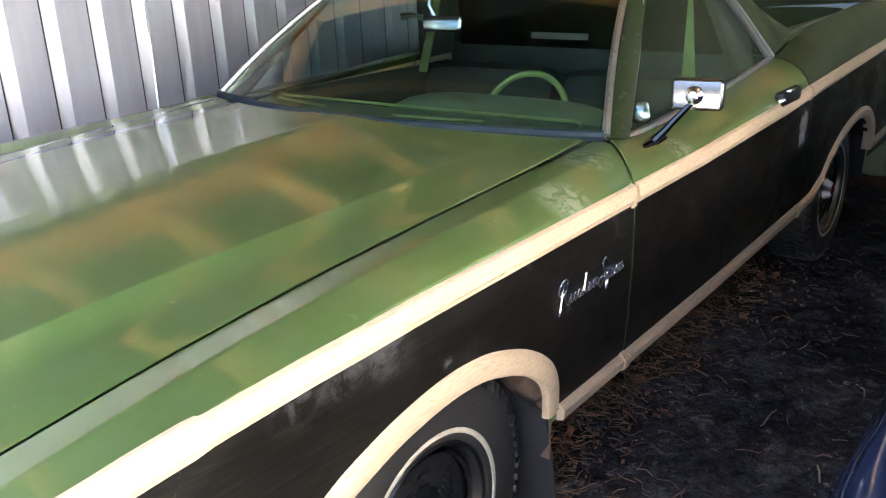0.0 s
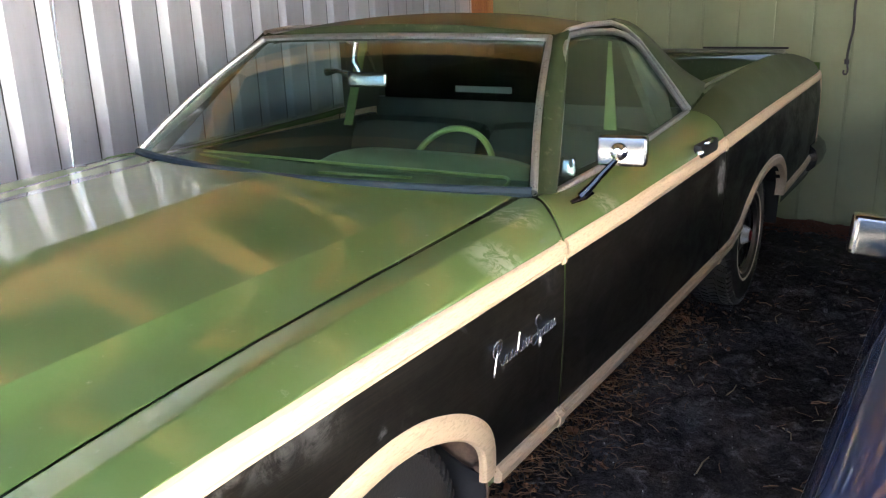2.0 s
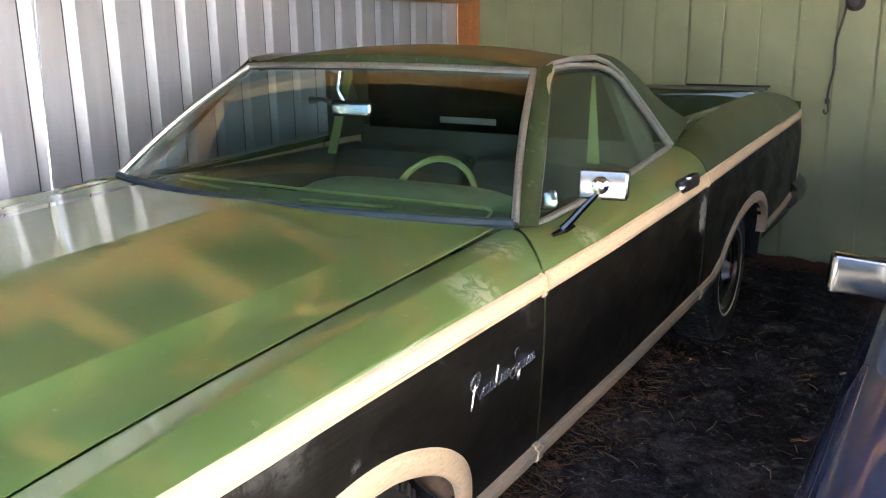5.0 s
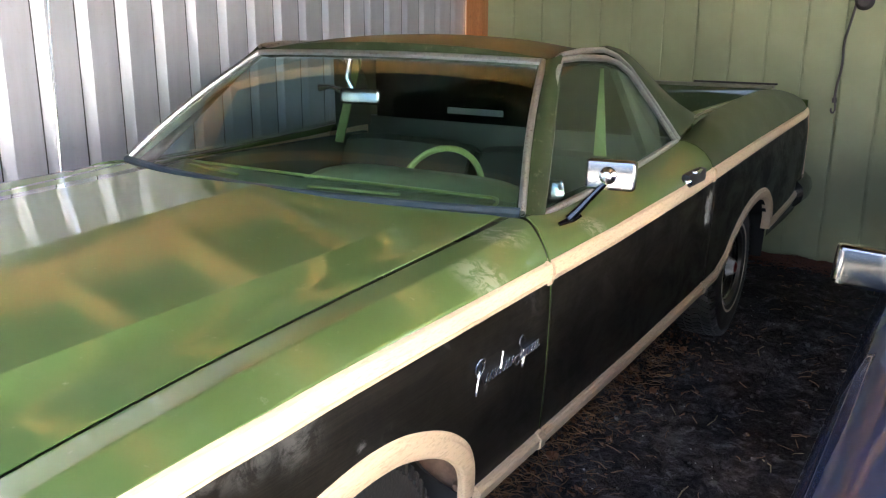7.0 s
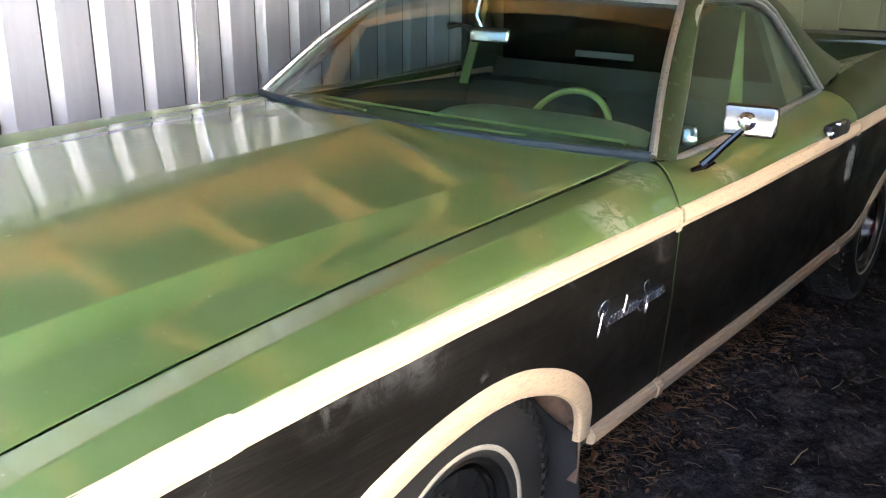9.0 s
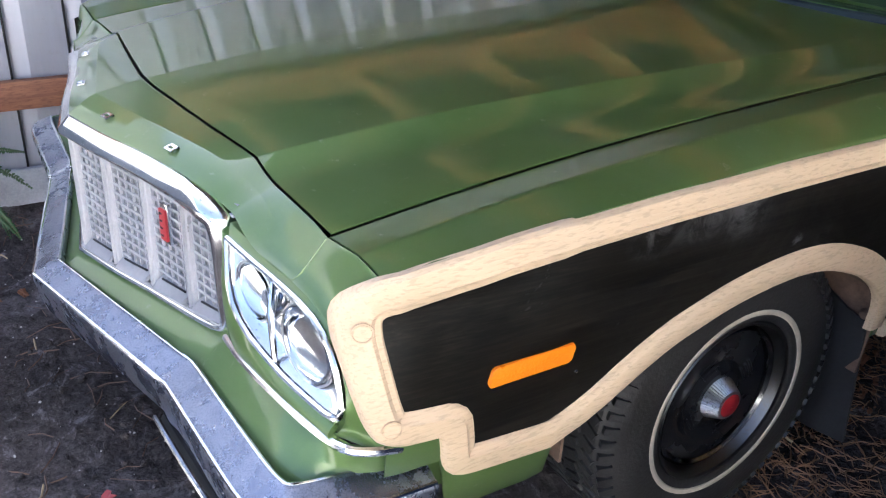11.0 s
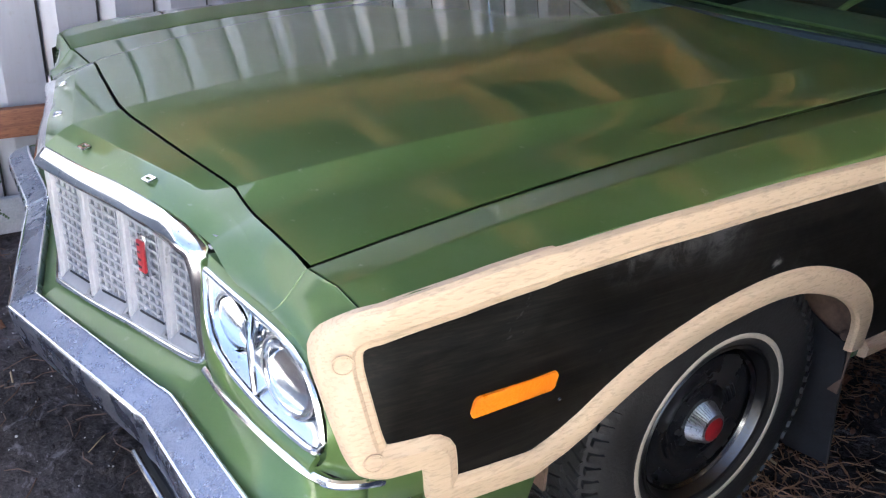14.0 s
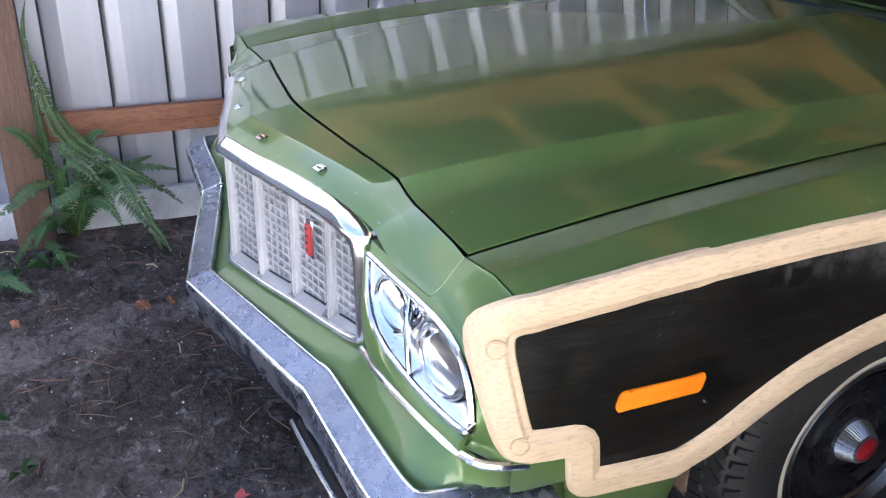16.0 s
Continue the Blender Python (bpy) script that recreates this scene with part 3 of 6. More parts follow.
def shoulder(y):
    """Points from the trim's top up over the shoulder to the panel's inner edge."""
    zt = curve(y, TRIM_Y, TRIM_TOP)
    a = (side_x(y, zt), zt)
    if y <= 0.77:
        c, g = (curve(y, CR_Y, CR_X), CREASE_TOP(y)), (curve(y, GAP_Y, GAP_X) + 0.0020, GAP_TOP(y) - 0.001)
        band = [(c[0] + (a[0] - c[0]) * f, c[1] + (a[1] - c[1]) * (0.65 * f + 0.35 * f**4)) for f in (0.93, 0.82, 0.66, 0.45, 0.2, 0.08)]
        top = [(c[0] + (g[0] - c[0]) * f, c[1] + (g[1] - c[1]) * f + lerp(y, [-0.6, 0.6], [0.0, 0.003]) * math.sin(math.pi * f)) for f in (0.08, 0.25, 0.5, 0.75, 0.92)]
        return [(a[0] - 0.001, a[1] + 0.001)] + band + [c] + top + [(g[0] + 0.001, g[1] - 0.0004), (g[0], g[1] - 0.002)]
    xe = curve(y, [0.77, 0.9, 2.25, 2.5, 3.6, 4.25, 4.43], [0.83, 0.81, 0.80, 0.80, 0.80, 0.79, 0.74])
    ze = curve(y, [0.77, 0.9, 1.06, 1.6, 2.2, 2.38, 2.52, 2.6, 4.25, 4.36, 4.43], [0.970, 0.958, 0.950, 0.968, 1.008, 1.04, 1.075, 1.082, 1.085, 1.07, 1.02])
    rise = ze - zt
    return [a, (a[0] - 0.014, zt + 0.30 * rise), (a[0] - 0.042, zt + 0.62 * rise), (0.45 * xe + 0.55 * a[0] - 0.012, zt + 0.85 * rise), (0.8 * xe + 0.2 * a[0] - 0.004, zt + 0.97 * rise), (xe, ze)]


def side_section(y, floor=0.402):
    z0, z1 = low_edge(y, 0.02, floor), lerp(y, TRIM_Y, TRIM_TOP)
    low = [(side_x(y, z0 + (z1 - z0) * k / 8), z0 + (z1 - z0) * k / 8) for k in range(8)]
    return [(x, y, z) for x, z in low + shoulder(y)]


def span(a, b, n):
    return [a + (b - a) * i / n for i in range(n + 1)]


def side_panel(ys, lean0=0.0, lean1=0.0):
    """A body panel between two cut lines; lean: how far a cut line runs back above the trim."""
    rows = []
    y0, y1 = ys[0], ys[-1]
    for y in ys:
        sec = side_section(y)
        row = []
        for k, (x, yy, z) in enumerate(sec):
            f = min(1.0, (sec[8][0] - x) / 0.13) if k > 8 else 0.0
            w = (y - y0) / (y1 - y0)
            dy = f * (lean0 * (1 - w) ** 3 + lean1 * w**3)
            row.append((x, yy + dy, z))
        rows.append(row)
    return solid_sheet(rows, (-0.003, 0, -0.003))


def both(name, maker, mat, parent=None, label="", angle=32):
    """A part on each side of the car."""
    return [part(name, bm if s > 0 else flip_x(bm), mat, parent or car, label, angle) for s in (1, -1) for bm in (maker(),)]


FENDER_YS = span(-0.80, -0.53, 12) + span(-0.515, -0.40, 6)[1:] + span(-0.40, 0.36, 30)[1:] + span(0.37, 0.446, 12) + span(0.46, 0.768, 8)
QUARTER_YS = span(2.246, 2.50, 8) + span(2.51, 2.64, 10) + span(2.66, 3.40, 22) + span(3.41, 3.48, 10) + span(3.49, 4.43, 19)
both("front_fender", lambda: side_panel(FENDER_YS, 0, 0.13), GREEN, angle=60)
doors = both("door", lambda: side_panel(span(0.776, 2.238, 30), 0.13, 0.06), GREEN, label="green door with dark woodgrain film and pale trim")
both("quarter_panel", lambda: side_panel(QUARTER_YS, 0.06, 0), GREEN_DULL_SHADED, label="quarter panel of dull green paint, darkened for shade, with worn film")


def panel_skin(ys, nz=7):
    rows = []
    for y in ys:
        z0 = low_edge(y, 0.012, 0.43)
        if y < -0.69:
            z0 = 0.615
        elif y < -0.47:
            z0 = 0.505
        z1 = lerp(y, TRIM_Y, TRIM_LOW) + 0.012
        rows.append([(side_x(y, z) + 0.0025, y, z) for z in span(z0, z1, nz)])
    return solid_sheet(rows, (-0.004, 0, 0))


both("woodgrain_panel", lambda: panel_skin([-0.826, -0.815] + [y for y in FENDER_YS if y > -0.805]), PANEL, label="dark woodgrain film, bleached in patches")
for d, s in zip(doors, (1, -1)):
    bm = panel_skin(span(0.778, 2.236, 26))
    part("woodgrain_panel", bm if s > 0 else flip_x(bm), PANEL, d)
both("woodgrain_panel", lambda: panel_skin([y for y in QUARTER_YS if y < 4.37]), PANEL)


def ribbon(line, width, h=0.012, off=None, thick_in=0.014):
    """A moulding with a rounded face along a (y, z) line on the car's side."""
    pts = resample([(p[0], p[1], 0) for p in line], 0.03)
    rows, shape = [], ((0.0, -1.0), (0.0, 0.35), (0.08, 0.85), (0.20, 1.0), (0.68, 1.0), (0.74, 0.84), (0.80, 0.62), (0.94, 0.50), (1.0, 0.25), (1.0, -1.0))
    for i, p in enumerate(pts):
        t = (pts[min(i + 1, len(pts) - 1)] - pts[max(i - 1, 0)]).normalized()
        n = Vector((-t.y, t.x, 0))
        w = width(p.x, p.y) if callable(width) else width
        ring = []
        for s, k in shape:
            q = p + n * w * (s - 0.5)
            ring.append((side_x(q.x, q.y) + (h * k if k > 0 else -thick_in), q.x, q.y))
        rows.append(ring)
    bm = sheet(rows, close_u=True)
    bm.faces.new([v for v in bm.verts[:10]])
    bm.faces.new([v for v in bm.verts[-10:]])
    bmesh.ops.recalc_face_normals(bm, faces=bm.faces)
    return bm


def upper_line(a, b):
    return [(y, 0.5 * (lerp(y, TRIM_Y, TRIM_TOP) + lerp(y, TRIM_Y, TRIM_LOW))) for y in span(a, b, max(2, int((b - a) / 0.06)))]


def upper_width(y, z=0.0):
    return lerp(y, TRIM_Y, TRIM_TOP) - lerp(y, TRIM_Y, TRIM_LOW)


NOSE = [(-0.66, 0.840), (-0.72, 0.831), (-0.770, 0.823), (-0.818, 0.812), (-0.836, 0.78), (-0.822, 0.70), (-0.806, 0.628), (-0.792, 0.608), (-0.745, 0.603), (-0.694, 0.600), (-0.686, 0.56), (-0.680, 0.512), (-0.66, 0.506), (-0.56, 0.500), (-0.475, 0.495)]
nose_line = smooth_line(NOSE + shrink(ARCH_F, 0.028)[2:], 2)
arch_front = smooth_line([(-0.475, 0.495)] + shrink(ARCH_F, 0.028)[1:], 1)
arch_rear = smooth_line(shrink(ARCH_R, 0.03), 1)
part("wood_trim", ribbon(upper_line(-0.62, 0.765)[::-1] + nose_line, lambda y, z: upper_width(y) if y > -0.5 and z > 0.8 else (0.057 if y < -0.47 else 0.058), 0.013, thick_in=0.006), TRIM, car, "pale wood-look moulding")
part("wood_trim", flip_x(ribbon(upper_line(-0.55, 0.765)[::-1], upper_width)), TRIM, car, "pale wood-look moulding")
part("wood_trim", flip_x(ribbon(arch_front, 0.058, 0.014, thick_in=0.03)), TRIM, car)
both("wood_trim", lambda: ribbon(arch_rear, 0.05, 0.014, thick_in=0.03), TRIM)
both("wood_trim", lambda: ribbon(upper_line(2.252, 4.37)[::-1], upper_width), TRIM)
both("wood_trim", lambda: ribbon([(4.375, 0.97), (4.40, 0.85), (4.40, 0.7), (4.37, 0.55)], 0.045), TRIM)
both("wood_trim", lambda: ribbon([(0.44, 0.423), (0.765, 0.423)], 0.044, 0.02), TRIM)
both("wood_trim", lambda: ribbon([(2.252, 0.444), (2.42, 0.452), (2.55, 0.50)], 0.042, 0.02), TRIM)
both("wood_trim", lambda: ribbon([(3.46, 0.47), (3.9, 0.50), (4.37, 0.55)], 0.042, 0.018), TRIM)
for d, s in zip(doors, (1, -1)):
    for line, w, h in ((upper_line(0.782, 2.232)[::-1], upper_width, 0.012), ([(0.782, 0.423), (1.4, 0.424), (2.232, 0.443)], 0.044, 0.02)):
        bm = ribbon(line, w, h)
        part("wood_trim", bm if s > 0 else flip_x(bm), TRIM, d)


def end_clip(y, z, w, h):
    k = 0.012 if z < 0.5 else 0.005
    return ribbon([(y - k, z), (y + k, z)], w + 0.5 * k, h + 0.4 * k)


for y, z, w in ((0.758, 0.873, 0.057), (0.758, 0.423, 0.044), (2.226, 0.443, 0.044), (2.228, 0.902, 0.052)):
    both("end_clip", lambda: end_clip(y, z, w, 0.02 if z < 0.5 else 0.012), TRIM)
for y, z in ((-0.832, 0.770), (-0.800, 0.618)):
    part("trim_plug", lathe_at([(0.0, 0.0155), (0.0025, 0.0155), (0.0025, 0.0135), (0.0012, 0.013), (0.0022, 0.0125), (0.0024, 0.001)], (side_x(y, z) + 0.0135, y, z), (0, 0, -24 if z > 0.7 else -14)), TRIM, car)

# hood
CENTRE_Y = [-0.96, -0.853, -0.758, -0.623, -0.424, -0.241, -0.013, 0.252, 0.543, 0.86]
CENTRE_Z = [0.850, 0.871, 0.887, 0.904, 0.9235, 0.939, 0.955, 0.970, 0.985, 0.998]
EDGE_Y = [-0.85, -0.797, -0.70, -0.60, -0.475, -0.2, 0.0, 0.2, 0.45, 0.80]
EDGE_X = [0.470, 0.485, 0.496, 0.508, 0.525, 0.562, 0.574, 0.580, 0.582, 0.580]
EDGE_Z = [0.848, 0.857, 0.876, 0.892, 0.908, 0.929, 0.939, 0.948, 0.958, 0.972]
CENTRE, EDGE_AT, EDGE_TOP = fair(CENTRE_Y, CENTRE_Z, 3), fair(EDGE_Y, EDGE_X, 3), fair(EDGE_Y, EDGE_Z, 3)


def hood_profile(y):
    """Half section of the hood: from the middle crease over a nearly flat top to a sharp edge, down a short flank and out to the cut line."""
    z0 = CENTRE(y)
    xb, zb = EDGE_AT(y), EDGE_TOP(y)
    xg, zg = curve(y, GAP_Y, GAP_X) - 0.0020, GAP_TOP(y)
    pts = [(xb * f, z0 + (zb - z0) * (1.12 * f - 0.12 * f * f)) for f in (0.0, 0.008, 0.02, 0.05, 0.12, 0.25, 0.4, 0.55, 0.7, 0.82, 0.90, 0.95, 0.978, 0.992, 1.0)]
    w = curve(y, [-0.85, -0.4, 0.2, 0.8], [0.058, 0.070, 0.080, 0.10])
    zv = zg + 0.003
    for f in (0.05, 0.12, 0.25, 0.45, 0.65, 0.85, 1.0, 1.2, 1.45):
        g = min(f / 1.45, 1.0)
        pts.append((xb + w * f, zb + (zv - zb) * (1 - (1 - g) ** 1.9)))
    xa = pts[-1][0]
    for f in (0.2, 0.45, 0.7, 0.88, 0.95, 0.982):
        pts.append((xa + (xg - xa) * f, zv + (zg - zv) * f * f))
    return pts + [(xg, zg - 0.0003)]


def front_y(x):
    return curve(abs(x), [0, 0.04, 0.12, 0.3, 0.485, 0.56, 0.66, 0.76], [-0.8545, -0.8525, -0.8435, -0.8225, -0.801, -0.797, -0.7965, -0.796])


def rear_y(x):
    return curve(abs(x), [0, 0.2, 0.4, 0.55, 0.65, 0.77], [0.745, 0.754, 0.782, 0.815, 0.842, 0.872])


def hood_rows(n=64):
    rows = []
    m = len(hood_profile(0.0))
    for i in range(n + 1):
        f = i / n
        line = []
        for k in list(range(m - 1, 0, -1)) + list(range(m)):
            sx = -1 if len(line) < m - 1 else 1
            y = -0.80
            for _ in range(4):
                x = hood_profile(y)[k][0]
                y = front_y(x) + f * (rear_y(x) - front_y(x))
            x, z = hood_profile(y)[k]
            line.append((sx * x, y, z))
        rows.append(line)
    return rows


part("hood", solid_sheet(hood_rows(), (0, 0, -0.0014)), GREEN, car, angle=70)

# nose between the hood and the grille
GR_X = [0.0, 0.15, 0.28, 0.37, 0.45, 0.516, 0.552]
GR_Y = [-1.025, -0.991, -0.955, -0.934, -0.916, -0.901, -0.888]


def hood_z(x, y):
    p = hood_profile(y)
    return curve(abs(x), [q[0] for q in p], [q[1] for q in p])


def nose_at(x, f):
    """The nose ahead of the hood: in line with it as far as a bend (f = 1), then sloping to the grille (f = 2)."""
    a = abs(x)
    y0 = front_y(x) - 0.0055
    y1 = curve(a, [0, 0.15, 0.3, 0.44, 0.50, 0.552], [-0.957, -0.923, -0.888, -0.853, -0.838, -0.828])
    y2, z2 = curve(a, GR_X, GR_Y) + 0.012, curve(a, [0, 0.15, 0.3, 0.45, 0.51, 0.552], [0.813, 0.816, 0.820, 0.820, 0.814, 0.800])
    z0 = hood_z(x, y0 + 0.006) - 0.0008
    z1 = curve(a, [0, 0.15, 0.3, 0.44, 0.50, 0.552], [0.850, 0.851, 0.852, 0.849, 0.840, 0.824])
    if f <= 1:
        return (x, y0 + (y1 - y0) * f, z0 + (z1 - z0) * f - (0.0015 if f == 0 else 0))
    g = f - 1
    return (x, y1 + (y2 - y1) * g, z1 + (z2 - z1) * g + 0.003 * math.sin(math.pi * g))


HL = [(0.575, -0.890, 0.767), (0.65, -0.880, 0.762), (0.714, -0.869, 0.758), (0.808, -0.855, 0.750), (0.857, -0.848, 0.725), (0.893, -0.847, 0.675), (0.908, -0.852, 0.632), (0.893, -0.858, 0.616), (0.82, -0.872, 0.617), (0.748, -0.884, 0.622), (0.652, -0.899, 0.644), (0.602, -0.902, 0.685)]


def nose_edge(f):
    """The nose panel's outer edge, from the hood cut to the grille's corner."""
    return Vector(nose_at(0.552, 2 * f))


CAP_TO = [(0.757, -0.862, 0.774), (0.800, -0.856, 0.768), (0.845, -0.848, 0.752), (0.872, -0.845, 0.728), (0.890, -0.845, 0.700), (0.902, -0.846, 0.675), (0.909, -0.849, 0.655), (0.914, -0.851, 0.640), (0.915, -0.854, 0.622), (0.908, -0.860, 0.606), (0.895, -0.866, 0.596)]


CAP_F = (0.0, 0.008, 0.03, 0.15, 0.35, 0.45, 0.485, 0.5, 0.52, 0.56, 0.65, 0.80, 0.925, 1.0)


def cap_columns():
    """Columns of the painted cap round the lamps, from the nose over the brow and down the fender's front corner."""
    starts, ends = [], []
    for x in (0.562, 0.575, 0.59, 0.61, 0.635, 0.665, 0.71):
        starts.append(Vector((x, front_y(x) - 0.0055, hood_z(x, front_y(x)) - 0.0008)))
        ends.append(Vector((x, lerp(x, [0.556, 0.714], [-0.888, -0.868]), lerp(x, [0.556, 0.714], [0.782, 0.774]))))
    for x, z in [shoulder(-0.80)[i] for i in (13, 10, 7, 4, 2, 0)]:
        starts.append(Vector((x - 0.001, -0.8035, z - 0.001)))
    for z in (0.79, 0.73, 0.68, 0.62, 0.57):
        starts.append(Vector((side_x(-0.8025, z) - 0.002, -0.8025, z)))
    ends += [Vector(q) for q in CAP_TO]
    columns = []
    for a, b in zip(starts, ends):
        k = min(1.0, max(0.0, (a.x - 0.5525) / 0.12))
        k = k * k * (3 - 2 * k)
        column = []
        for f in CAP_F:
            fy, fz = (1 - math.cos(f * math.pi / 2)) ** 0.75, math.sin(f * math.pi / 2) ** 1.9
            q = Vector((a.x + (b.x - a.x) * (0.5 * fy + 0.5 * fz), a.y + (b.y - a.y) * (0.55 * f + 0.45 * fz if a.x > 0.9 else fz * 0.25 + fy * 0.75), a.z + (b.z - a.z) * fz))
            e = nose_edge(f)
            e.x = a.x
            q = e.lerp(q, k)
            if q.z < 0.83 and q.y > -0.846 and q.x > 0.86:
                q.x = min(q.x, side_x(q.y, q.z) - 0.003)
            column.append(q)
        columns.append(column)
    return columns


def nose_columns():
    """The nose panel with both its wings and the caps round the lamps."""
    xs = [0.0, 0.004, 0.012, 0.03] + [0.06 + i / 14 * 0.492 for i in range(15)]
    half = [[Vector(nose_at(x, 2 * f)) for f in CAP_F] for x in xs] + cap_columns()
    return [[Vector((-q.x, q.y, q.z)) for q in c] for c in half[:0:-1]] + half


nose = part("nose_panel", solid_sheet(nose_columns(), (0, 0.003, -0.004)), GREEN, car, angle=70)
for side in (1, -1):
    part("panel_seam", tube([Vector((side * q.x, q.y, q.z)) for q in cap_columns()[7]], 0.0014, 6), GREEN, nose)


def cap_ring():
    """The painted face round the lamp opening and the cap's turned corner."""
    inner = [Vector(p) for p in HL]
    mid = sum(inner, Vector()) / len(inner)
    outer = []
    for p in inner:
        d = p - mid
        q = mid + d * 1.0
        q += Vector((0.006 if d.x > 0.1 else (-0.02 if d.x < -0.12 else 0.0), 0.010, 0.016 if d.z > 0.03 else (-0.03 if d.z < -0.02 else 0)))
        outer.append(q)
    back = [p + Vector((0, 0.05, 0)) for p in inner]
    far = [q + Vector((0.0, 0.045, 0)) for q in outer]
    bm = sheet([back, inner, outer, far], close_u=True)
    bmesh.ops.recalc_face_normals(bm, faces=bm.faces)
    return bm


both("headlight_surround", cap_ring, GREEN)


def cap_lower():
    top = [(0.570, -0.890, 0.768), (0.596, -0.905, 0.684), (0.646, -0.902, 0.640), (0.745, -0.888, 0.618), (0.82, -0.876, 0.613), (0.897, -0.862, 0.612)]
    low = [(0.553, -0.886, 0.775), (0.556, -0.903, 0.66), (0.600, -0.910, 0.588), (0.70, -0.902, 0.588), (0.80, -0.891, 0.592), (0.90, -0.870, 0.590)]
    a, b = resample_to(smooth_line(top, 1), 24), resample_to(smooth_line(low, 1), 24)
    return solid_sheet([[p.lerp(q, f) + Vector((0, -0.006 * math.sin(math.pi * f), 0)) for p, q in zip(a, b)] for f in span(0, 1, 4)], (0, 0.012, 0))


both("lamp_lower_panel", cap_lower, GREEN)


def lamp(s):
    ob = part("headlight_bezel", bezel(), CHROME, car, "chrome headlight bezel")
    cx = ((0.650, -0.872, 0.705, 0.046), (0.800, -0.852, 0.686, 0.060))
    pieces = []
    rim = [Vector(p) for p in smooth_line(HL + HL[:1], 1)]
    mid = sum(rim, Vector()) / len(rim)
    dish = [[mid + (p - mid) * k + Vector((0, d, 0)) for p in rim] for k, d in ((1.0, 0.002), (0.93, 0.010), (0.80, 0.020), (0.55, 0.026), (0.25, 0.028), (0.02, 0.028))]
    pieces.append(("reflector_panel", sheet(dish), CHROME))
    for x, y, z, r in cx:
        prof = [(0.0, 0.001), (0.002, r * 0.3), (0.006, r * 0.6), (0.011, r * 0.85), (0.016, r), (0.03, r * 1.02)]
        lens = lathe_at(prof, (x, y - 0.022, z), (0, 0, 97), 40)
        pieces.append(("lamp_glass", lens, LENS))
        pieces.append(("lamp_bowl", lathe_at([(0.034, 0.003), (0.031, r * 0.35), (0.024, r * 0.65), (0.012, r * 0.88), (-0.002, r)], (x, y - 0.008, z), (0, 0, 97), 40), CHROME))
        pieces.append(("lamp_ring", tube([(x + (r + 0.003) * math.cos(a), y - 0.006 + 0.012 * math.cos(a), z + (r + 0.003) * math.sin(a)) for a in (2 * math.pi * k / 28 for k in range(29))], 0.0025, 6), DULL))
    pieces.append(("divider", tube([(0.700, -0.866, 0.752), (0.718, -0.880, 0.70), (0.738, -0.884, 0.63)], [0.004, 0.006, 0.005], 8), CHROME))
    if s < 0:
        flip_mesh(ob)
    for n, bm, m in pieces:
        part(n, bm if s > 0 else flip_x(bm), m, ob)


def flip_mesh(ob):
    bm = bmesh.new()
    bm.from_mesh(ob.data)
    flip_x(bm)
    bm.to_mesh(ob.data)
    bm.free()


def bezel():
    loop = smooth_line(HL + HL[:1], 1)
    return tube([Vector(p) + Vector((0, -0.002, 0)) for p in loop], 0.0065, 8, caps=False, flat=0.8)


lamp(1)
lamp(-1)


# grille
def gy(x):
    return lerp(abs(x), GR_X, GR_Y)


def gr_low(x):
    return lerp(abs(x), [0, 0.2, 0.44, 0.55], [0.521, 0.537, 0.561, 0.575])


